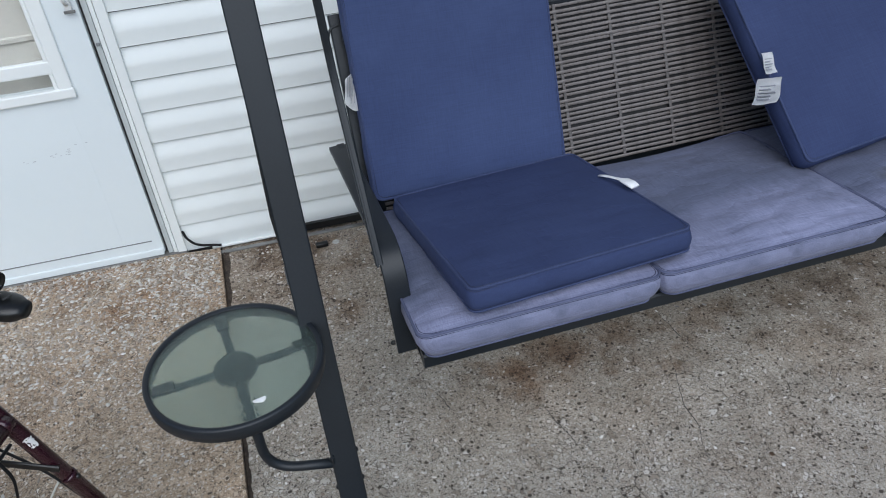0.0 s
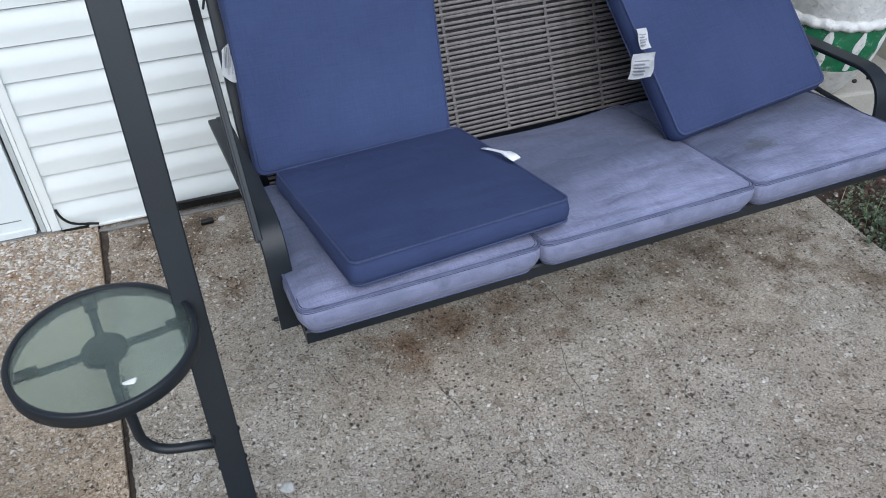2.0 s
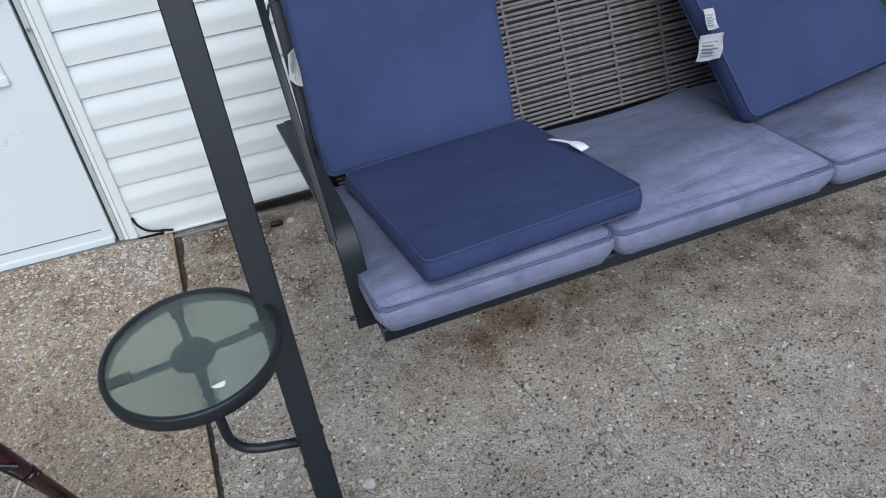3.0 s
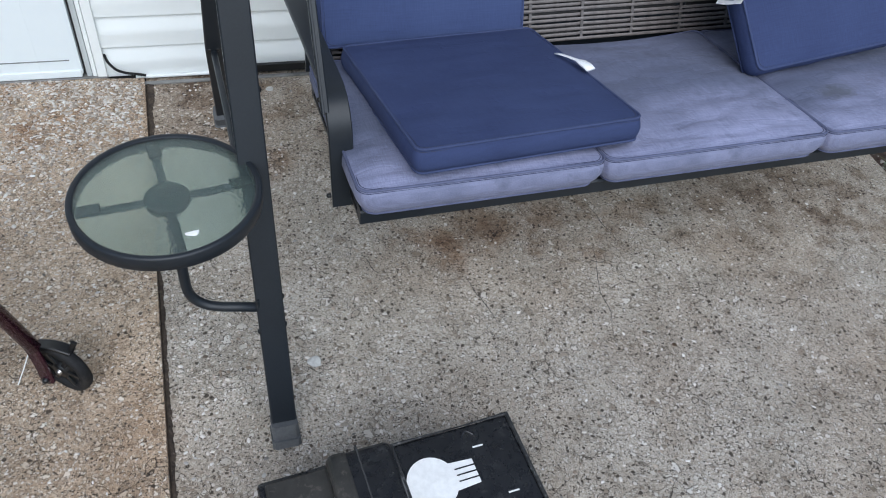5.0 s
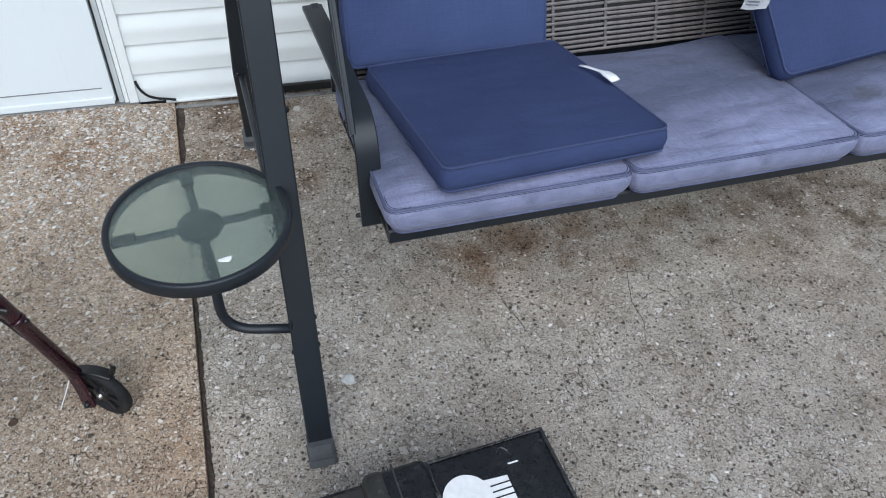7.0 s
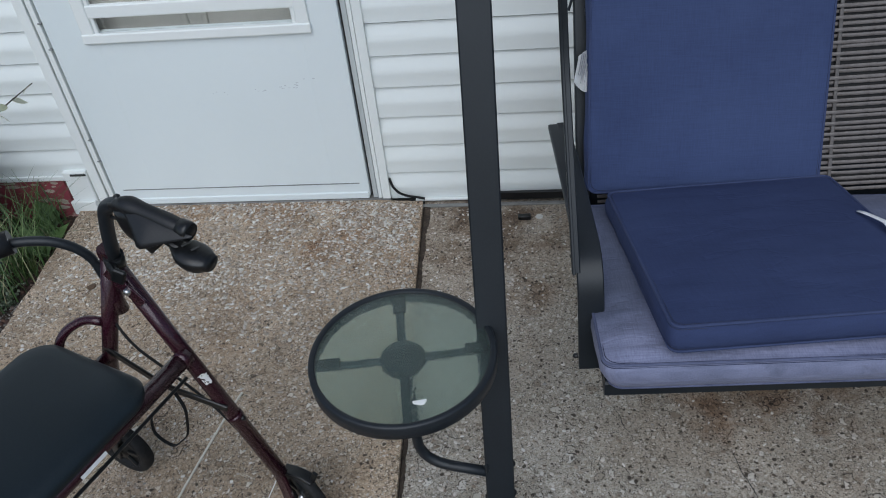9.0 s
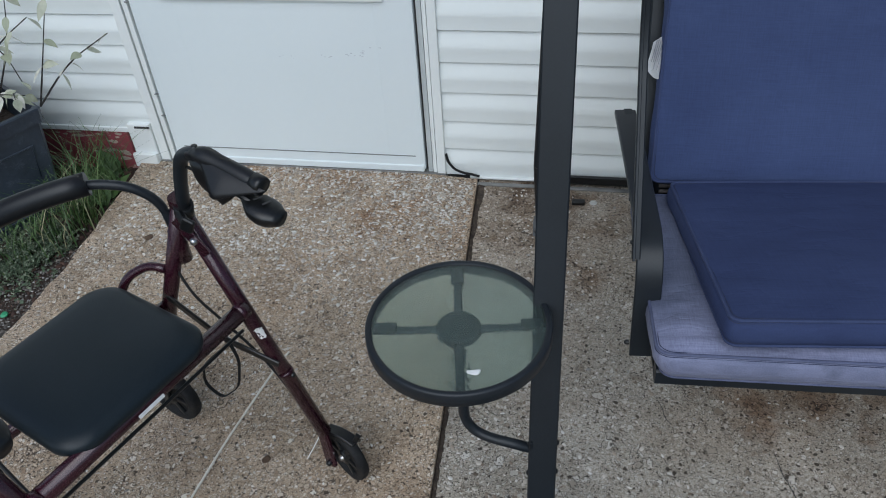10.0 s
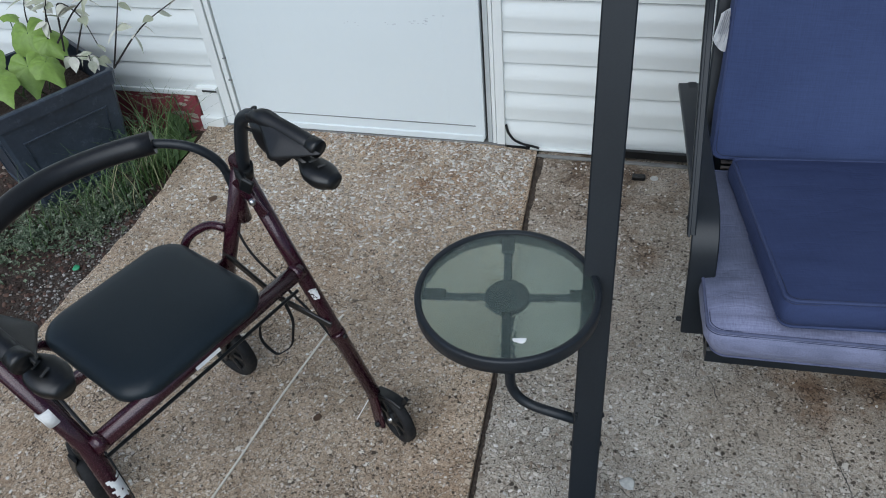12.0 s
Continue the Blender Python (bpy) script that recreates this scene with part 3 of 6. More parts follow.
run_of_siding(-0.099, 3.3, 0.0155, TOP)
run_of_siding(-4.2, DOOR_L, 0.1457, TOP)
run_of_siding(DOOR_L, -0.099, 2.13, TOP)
part("sheathing", boxed((-0.099, 0.005, -0.1), (3.3, 0.15, TOP)), M["siding"], wall)
part("sheathing", boxed((-4.2, 0.005, 0.05), (DOOR_L, 0.15, TOP)), M["siding"], wall)
part("sheathing", boxed((DOOR_L, 0.005, 2.13), (-0.099, 0.15, TOP)), M["siding"], wall)
part("starter_strip", boxed((-0.02, -0.024, 0.007), (3.3, -0.003, 0.0145), 0.002), M["trim"], wall)
part("starter_strip", boxed((-4.2, -0.020, 0.126), (DOOR_L - 0.09, -0.001, 0.1447), 0.003), M["trim"], wall)
part("sill_gap", boxed((-0.1, -0.001, -0.03), (3.3, 0.004, 0.020)), M["gap"], wall)

foundation = part("trim", boxed((-4.2, -0.012, -0.2), (-1.200, 0.004, 0.125), 0.004), M["red_paint"])
rnd = random.Random(5)
for k in range(46):
    x, z = rnd.uniform(-1.68, -1.215), rnd.choice((rnd.uniform(-0.01, 0.05), rnd.uniform(0.03, 0.11), rnd.uniform(0.10, 0.118)))
    r = rnd.uniform(0.004, 0.017)
    rim = [(x + r * rnd.uniform(0.5, 1.3) * math.cos(a) * 1.5, z + r * rnd.uniform(0.35, 0.9) * math.sin(a) * 0.7) for a in [q * math.pi / 5 for q in range(10)]]
    bm = bmesh.new()
    face = bm.faces.new([bm.verts.new((px, -0.0126, min(pz, 0.122))) for px, pz in rim])
    for v in bmesh.ops.extrude_face_region(bm, geom=[face])["geom"]:
        if isinstance(v, bmesh.types.BMVert):
            v.co.y = -0.0115
    bmesh.ops.recalc_face_normals(bm, faces=bm.faces)
    part("bare_patch", bm, M["bare_concrete"], foundation)
tagged(foundation, "red painted house foundation with chipped flaking paint", "foundation", kind="structure")
block = thing("trim", Matrix(), "white boxed trim at the foot of the door frame", "trim", kind="structure")
part("trim_block", boxed((-1.180, -0.03, 0.0), (DOOR_L - 0.002, 0.01, 0.166), 0.004), M["trim"], block)
part("trim_slot", boxed((-1.152, -0.034, 0.152), (-1.098, -0.03, 0.159), 0.001), M["gap"], block)
part("trim_foot", boxed((-1.185, -0.045, 0.005), (-1.098, -0.03, 0.056), 0.003), M["trim"], block)

strip = part("trim", boxed((0.0, -0.052, 0.0), (2.2, -0.037, 0.006), 0.002), M["flashing"])
tagged(strip, "weathered grey metal strip along the foot of the wall", "flashing", kind="structure")
edging = part("trim", boxed((0.245, -0.036, 0.013), (2.2, -0.0255, 0.042), 0.003), M["black_plastic"])
tagged(edging, "black plastic edging along the foot of the wall", "edging", kind="structure")

# ---- the door ----
door = thing("door_1", Matrix(), "white storm door with scuffs and a low window", "door", kind="structure")
X0, X1 = -1.030, -0.165


def strips(xs):
    for name, a, b, y0, y1, mat in xs:
        part(name, boxed((a, y0, 0.022), (b, y1, 2.12), 0.002), M[mat], door)


strips([("jamb_trim", -0.126, -0.099, -0.026, 0.02, "trim"), ("jamb_step", -0.140, -0.128, -0.022, 0.02, "trim"),
             ("jamb_gap", -0.128, -0.126, -0.010, 0.02, "seam"), ("weather_strip", -0.157, -0.142, -0.018, 0.02, "channel"), ("door_gap", -0.165, -0.157, -0.004, 0.02, "gap")])
strips([("door_gap", -1.037, -1.030, -0.006, 0.02, "seam"), ("hinge_strip", -1.054, -1.037, -0.024, 0.02, "trim"), ("jamb_gap", -1.062, -1.054, -0.008, 0.02, "gap"),
             ("jamb_trim", DOOR_L, -1.062, -0.022, 0.02, "trim")])
part("head_trim", boxed((DOOR_L, -0.028, 2.08), (-0.099, 0.02, 2.13), 0.003), M["trim"], door)
for z in (0.20, 0.28, 0.59, 0.67):
    part("hinge_screw", boxed((-1.041, -0.028, z), (-1.029, -0.021, z + 0.004), 0.001), M["seam"], door)
WX0, WX1, WZ = -0.887, -0.283, 0.630
bm = boxed((X0, -0.022, 0.034), (WX0, 0.012, 2.08), 0.003)
box(bm, (WX1, -0.022, 0.034), (X1, 0.012, 2.08), 0.003)
box(bm, (WX0 - 0.002, -0.0218, 0.036), (WX1 + 0.002, 0.012, WZ))
box(bm, (WX0 - 0.002, -0.0218, 1.85), (WX1 + 0.002, 0.012, 2.078))
part("door_panel", bm, M["door"], door)
part("kick_seam", boxed((-0.995, -0.0235, 0.083), (-0.195, -0.021, 0.0858)), M["seam"], door)
part("bottom_sweep", boxed((X0 + 0.005, -0.026, 0.026), (X1 - 0.004, -0.01, 0.05), 0.003), M["door"], door)
frame_ = thing("window_frame", Matrix(), "white moulded window frame in the storm door", "window frame")
del frame_["category"]
frame_.parent = door
for name, a, b in (("sill", (WX0 - 0.036, -0.034, WZ - 0.026), (WX1 + 0.036, -0.02, WZ + 0.004)), ("stile", (WX0 - 0.034, -0.031, WZ), (WX0 + 0.004, -0.02, 1.88)), ("stile", (WX1 - 0.004, -0.031, WZ), (WX1 + 0.034, -0.02, 1.88)),
                   ("sash_rail", (WX0, -0.028, 0.678), (WX1, -0.008, 0.716)), ("inner_stile", (WX1 - 0.016, -0.026, WZ), (WX1 - 0.004, -0.01, 1.85)), ("inner_stile", (WX0 + 0.004, -0.026, WZ), (WX0 + 0.016, -0.01, 1.85))):
    part(name, boxed(a, b, 0.004), M["trim"], frame_)
pane = part("pane", boxed((WX0, -0.006, WZ), (WX1, -0.003, 1.85)), M["window"], door, "clear window glass")
pane.visible_shadow = False
handle = part("door_handle", boxed((-0.197, -0.034, 0.84), (-0.178, -0.022, 1.04), 0.005), M["white_paint"], door, "white pull handle with latch")
part("grip", tube([(-0.188, -0.034, 0.86), (-0.188, -0.06, 0.875), (-0.188, -0.064, 0.95), (-0.188, -0.06, 1.01), (-0.188, -0.034, 1.025)], 0.006, 8, 0.012), M["white_paint"], handle)
part("latch_plate", boxed((-0.20, -0.038, 0.835), (-0.172, -0.034, 0.843), 0.001), M["flashing"], handle)
part("keeper", boxed((-0.152, -0.031, 0.735), (-0.142, -0.026, 0.745), 0.002), M["seam"], door)
rnd = random.Random(4)
bm = bmesh.new()
for cx, cz, k in ((-0.355, 0.438, 10), (-0.43, 0.430, 5), (-0.57, 0.425, 4), (-0.30, 0.452, 3)):
    for _ in range(k):
        x, z, l = cx + rnd.uniform(-0.03, 0.03), cz + rnd.uniform(-0.008, 0.008), rnd.uniform(0.002, 0.009)
        box(bm, (x, -0.0224, z), (x + l, -0.0215, z + rnd.uniform(0.0008, 0.0022)))
part("scuff_mark", bm, M["scuff"], door, "grey scuff marks")
inner = thing("door_2", Matrix(), "beige panelled inner door behind the storm door glass", "door", kind="structure")
part("inner_panel", boxed((-1.03, 0.06, 0.02), (-0.15, 0.10, 2.1)), M["inner_door"], inner)
for x0, x1 in ((-0.90, -0.64), (-0.58, -0.30)):
    for z0, z1 in ((0.30, 0.69), (0.76, 1.02), (1.1, 1.8)):
        bm = sweep(bmesh.new(), [(x0, 0.058, z0), (x1, 0.058, z0), (x1, 0.058, z1), (x0, 0.058, z1)], rect(0.022, 0.014, 0.003), (0, 1, 0), True)
        part("panel_moulding", bm, M["inner_door"], inner)
reveal = part("trim", boxed((DOOR_L, 0.10, 0.0), (-0.099, 0.15, 2.13)), M["trim"])
tagged(reveal, "white back of the door opening", "door frame", kind="structure")
threshold = part("trim", boxed((DOOR_L, -0.028, -0.05), (-0.099, 0.1, 0.0245), 0.003), M["flashing"])
tagged(threshold, "weathered threshold under the storm door", "threshold", kind="structure")

cable = part("cable", tube([(-0.096, -0.018, 0.095), (-0.090, -0.022, 0.068), (-0.070, -0.026, 0.043), (-0.042, -0.028, 0.032), (-0.01, -0.03, 0.028), (0.012, -0.03, 0.022)], 0.004, 8, 0.012), M["black_rubber"])
tagged(cable, "black cable running out of the wall along its foot", "cable")

board = thing("shutter", pose(0.37, -0.032, 0.812), "maroon stained wooden shutter board on the siding", "shutter")
for i in range(3):
    part("board", boxed((i * 0.125, 0, 0), (i * 0.125 + 0.122, 0.018, 1.15), 0.002), M["maroon"], board)
part("batten", boxed((0.02, -0.012, 1.0), (0.35, 0, 1.06), 0.002), M["maroon"], board)
for x, z in ((0.018, 0.022), (0.36, 0.022), (0.018, 1.12)):
    part("screw_hole", lathe([(0.0001, 0.001), (0.005, 0.0008), (0.005, -0.001)], 10), M["gap"], board, m=pose(x, -0.001, z, 90))

# unseen eave, added to hold back light from overhead on wall and seat
eave = thing("added_roof", Matrix(), "white soffit and fascia of an unseen eave, added to shade from above", "eave", kind="structure")
part("soffit", boxed((-4.2, -0.45, 2.52), (3.3, 0.15, 2.54)), M["trim"], eave)
part("fascia", boxed((-4.2, -0.47, 2.50), (3.3, -0.45, 2.66), 0.003), M["trim"], eave)
part("roof_deck", boxed((-4.2, -0.48, 2.662), (3.3, 0.15, 2.69)), M["gap"], eave)
for ob in (wall, foundation, block, strip, edging, door, inner, reveal, threshold, cable, board, eave):
    ob.matrix_basis = HOUSE @ ob.matrix_basis

# ---- the porch swing: a standing frame with a side table, and the seat that hangs in it ----
SWING = pose(0.425, -1.32, 0, 0, 0, 8.5)
stand = thing("porch_swing", SWING, "black steel three-seat porch swing with wicker back and glass side table", "porch swing")
APEX = (0.47, 1.54)
LEGW = {"front_leg": (0.019, 0.050), "back_leg": (0.019, 0.040)}


def leg(pts, name):
    """A square tube leg with a plastic foot, from the ground to the top beam."""
    pts = [Vector(p) for p in pts]
    foot, way = pts[0], (pts[1] - pts[0]).normalized()
    ob = part(name, bar([foot + way * 0.05, *pts[1:]], *LEGW[name], 0.0025, up=(1, 0, 0)), M["black_metal"], stand)
    part("foot_cap", bar([foot + way * 0.002, foot + way * 0.052], 0.050, 0.053, 0.006, up=(1, 0, 0)), M["grey_cap"], ob, "grey plastic foot cap")
    part("foot_lip", bar([foot + way * 0.0, foot + way * 0.018], 0.062, 0.058, 0.006, up=(1, 0, 0)), M["grey_cap"], ob)
    return ob, foot, way


front, f0, fway = leg([(0.008, 0.010, 0), (0.011, 0.485, 1.54)], "front_leg")
leg([(-0.006, 1.112, 0), (-0.014, 0.93, 0.36), (0.020, 0.51, 1.54)], "back_leg")
SPAN = 1.94
leg([(SPAN, 0.045, 0), (SPAN - 0.028, 0.485, 1.54)], "front_leg")
leg([(SPAN + 0.020, 1.112, 0), (SPAN + 0.026, 0.93, 0.36), (SPAN - 0.010, 0.51, 1.54)], "back_leg")
part("top_beam", bar([(-0.03, APEX[0], APEX[1] + 0.02), (SPAN + 0.03, APEX[0], APEX[1] + 0.02)], 0.05, 0.05, 0.005), M["black_metal"], stand)
for x in (0.004, SPAN):
    part("cross_brace", tube([(x + 0.0, 0.16, 0.34), (x - 0.018, 0.93, 0.35)], 0.008, 8), M["black_metal"], stand)
for z in (0.33, 0.27):
    p = f0 + fway * (z / fway.z)
    bolt(stand, (p.x + 0.023, p.y, z), "x")
    bolt(stand, (p.x - 0.023, p.y, z - 0.01), "-x")
for s, x in ((1, -0.003), (-1, -0.025)):
    bolt(stand, (x, 0.925, 0.36), "x" if s > 0 else "-x", 0.008)

# the round side table, carried by a bent tube
TX, TY, TZ, TR = -0.133, 0.135, 0.597, 0.148
table = part("side_table_rim", lathe([(TR - 0.0085, 0.001), (TR - 0.006, 0.003), (TR, 0.003), (TR + 0.002, 0.0), (TR + 0.002, -0.022), (TR - 0.002, -0.026), (TR - 0.008, -0.024), (TR - 0.0088, -0.006), (TR - 0.0085, 0.001)], 64), M["black_metal"], stand, "round black table rim", m=pose(TX, TY, TZ))
bm = lathe([(0.0001, -0.001), (TR - 0.0085, -0.001), (TR - 0.0085, -0.006), (0.0001, -0.006)], 64)
for f in bm.faces:
    f.smooth = False
part("table_glass", bm, M["glass"], table, "rain-spotted tempered glass")
for a in (6, 97, 186, 277):
    arm = bar([(0.03, 0, -0.017), (TR - 0.01, 0, -0.015)], 0.014, 0.008, 0.002)
    part("spoke", move(arm, pose(0, 0, 0, 0, 0, a)), M["black_metal"], table)
    if a in (6, 186, 97):
        part("rest_pad", move(boxed((TR - 0.048, -0.011, -0.0125), (TR - 0.012, 0.011, -0.0065), 0.002), pose(0, 0, 0, 0, 0, a)), M["black_rubber"], table)
part("hub", lathe([(0.0001, -0.009), (0.034, -0.009), (0.036, -0.012), (0.036, -0.022), (0.028, -0.03), (0.0001, -0.03)], 32), M["black_metal"], table)
pz = 0.314
py = (f0 + fway * (pz / fway.z)).y
part("table_arm", tube([(TX, TY, TZ - 0.03), (TX, TY, pz), (-0.008, py, pz)], 0.0095, 14, 0.062), M["black_metal"], stand, "bent tube that carries the table")
part("table_bracket", boxed((-0.0145, py - 0.008, pz - 0.030), (-0.0095, py + 0.008, pz + 0.026), 0.0015), M["black_metal"], stand)

# ---- the hanging seat ----
seat = stand
SX0, SX1 = 0.178, 1.71
TILT_SEAT = -8.0       # the seat falls towards the back
BACK = 22.0            # the back leans


def seat_z(y):
    """Underside of the seat cushions."""
    return 0.429 - (y - 0.2) * 0.14


for name, y, mid_, tall in (("front_rail", 0.206, -0.004, 0.036), ("middle_rail", 0.45, -0.006, 0.028), ("back_rail", 0.72, -0.006, 0.028)):
    part(name, bar([(SX0 + 0.02, y, seat_z(y) + mid_), (SX1 - 0.02, y, seat_z(y) + mid_)], 0.03, tall, 0.004), M["black_metal"], seat)
for x in (SX0 + 0.038, SX1 - 0.038, 0.685, 1.19):
    part("side_rail", bar([(x, 0.225, seat_z(0.225) - 0.018), (x, 0.74, seat_z(0.74) - 0.018)], 0.03, 0.03, 0.004), M["black_metal"], seat)
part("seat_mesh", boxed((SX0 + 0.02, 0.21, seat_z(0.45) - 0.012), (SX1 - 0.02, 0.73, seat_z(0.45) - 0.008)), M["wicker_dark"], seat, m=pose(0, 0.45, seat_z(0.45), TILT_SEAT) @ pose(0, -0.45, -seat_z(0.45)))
bl = math.tan(radians(BACK))


def back_y(z):
    return 0.752 + (z - 0.45) * bl


for x in (SX0 + 0.042, SX1 - 0.042, 0.685, 1.19):
    part("back_post", bar([(x, back_y(0.36) + 0.012, 0.36), (x, back_y(0.862) + 0.012, 0.862)], 0.020, 0.030, 0.003, up=(1, 0, 0)), M["black_metal"], seat)
part("back_rail", bar([(SX0 + 0.012, back_y(0.425) + 0.024, 0.425), (SX1 - 0.012, back_y(0.425) + 0.024, 0.425)], 0.012, 0.095, 0.003), M["black_metal"], seat)
for z in (0.808, 0.850):
    part("back_rail", bar([(SX0 + 0.05, back_y(z) + 0.006, z), (SX1 - 0.05, back_y(z) + 0.006, z)], 0.02, 0.016, 0.003), M["black_metal"], seat)
# wicker: flat strands in a close horizontal stack, woven in turn before and behind flat upright rods
ROD, ROD_X = 0.1435, 0.324
WX_0, WX_1 = SX0 + 0.072, SX1 - 0.072
PITCH = 0.0113
RODS = [ROD_X + ROD * k for k in range(10) if WX_0 < ROD_X + ROD * k < WX_1]


def woven(behind):
    """A strand that bulges over each rod, or dips behind it."""
    rows = []
    x, n = WX_0, 0
    while x < WX_1:
        near_ = min(abs(x - r) for r in RODS)
        dip = math.exp(-(near_ / 0.011) ** 2)
        rows.append((x, 0.0046 * dip if behind else -0.0020 * dip, 0.0009 * noise.noise((x * 6, 4.0 * behind, 0))))
        x += 0.0055 if near_ < 0.024 else 0.014
    return sweep(bmesh.new(), rows, [(0.0014, -0.0038), (0.0026, -0.0022), (0.0029, 0.0), (0.0026, 0.0022), (0.0014, 0.0038), (-0.0018, 0.0034), (-0.0018, -0.0034)], (0, 0, 1))


strands = [part("wicker_strand", woven(k), M["wicker"], seat, m=pose(0, back_y(0.428 + k * PITCH) - 0.006, 0.428 + k * PITCH, -BACK), smooth="auto") for k in (0, 1)]
rnd = random.Random(4)
z, i = 0.428 + 2 * PITCH, 2
while z < 0.802:
    share("wicker_strand", strands[i % 2], seat, pose(0, back_y(z) - 0.006 + (0.0030 if i % 2 else 0.0) + rnd.uniform(-0.0008, 0.0008), z + rnd.uniform(-0.0009, 0.0009), -BACK + rnd.uniform(-7, 7), rnd.uniform(-0.12, 0.12), 0))
    z += PITCH
    i += 1
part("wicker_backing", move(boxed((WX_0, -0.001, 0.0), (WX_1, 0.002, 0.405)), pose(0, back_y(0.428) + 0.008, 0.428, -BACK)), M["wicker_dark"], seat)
for x in RODS:
    part("upright_rod", bar([(x, back_y(0.424) - 0.0048, 0.424), (x, back_y(0.806) - 0.0048, 0.806)], 0.0080, 0.0026, 0.0008, up=(0, 1, 0)), M["wicker_rod"], seat)
# scroll ornament between the two top rails
for k in range(16):
    x = SX0 + 0.05 + k * (SX1 - SX0 - 0.1) / 15
    part("scroll", tube([(x - 0.034, back_y(0.815), 0.813), (x - 0.024, back_y(0.838), 0.840), (x, back_y(0.842), 0.844), (x + 0.024, back_y(0.838), 0.840), (x + 0.034, back_y(0.815), 0.813)], 0.0032, 6, 0.012), M["black_metal"], seat)
# arms: a flat bar that stands up from the seat rail, bends and runs back; and the hanger bars
for side, x in ((0, SX0 + 0.006), (1, SX1 + 0.004)):
    s = -1 if side == 0 else 1
    xa = x + (0.012 if side else 0.0)
    part("arm", bar([(xa + 0.004, 0.295, 0.370), (xa, 0.330, 0.598), (xa - 0.004, 0.60, 0.574 + 0.006 * side), (xa - 0.012, 0.87, 0.550 + 0.020 * side)], 0.012, 0.047, 0.002, 0.085, up=(1, 0, 0)), M["black_metal"], seat, "bent flat steel armrest", smooth="auto")
    part("arm_bracket", boxed((xa - 0.016, 0.845, 0.517), (xa + 0.004, 0.875, 0.558), 0.003), M["black_metal"], seat)
    hx = 0.160
    lean = [(hx, 0.338, 0.57), (hx - 0.008, 0.515, 0.90), (hx - 0.02, 0.535, 1.20), (hx - 0.03, APEX[0], APEX[1])] if side == 0 else [(xa - 0.03, 0.86, 0.53), (xa - 0.15, 0.76, 1.0), (xa - 0.15, 0.62, 1.30), (xa - 0.10, APEX[0], APEX[1])]
    hanger = part("hanger_bar", bar(lean, 0.012, 0.015, 0.002, 0.06, up=(1, 0, 0)), M["black_metal"], seat)
    part("hanger_rib", bar([(q.x - 0.004, q.y - 0.0070, q.z) for q in map(Vector, lean)], 0.004, 0.005, 0.001, 0.06, up=(1, 0, 0)), M["black_metal"], hanger)
    for yy, zz in ((0.40, 0.556), (0.31, 0.385)):
        bolt(seat, (xa + 0.024, yy, zz), "x", 0.005)
        bolt(seat, (xa - 0.024, yy, zz), "-x", 0.005)
    bolt(seat, (xa - 0.022, 0.86, 0.535), "-x", 0.005)


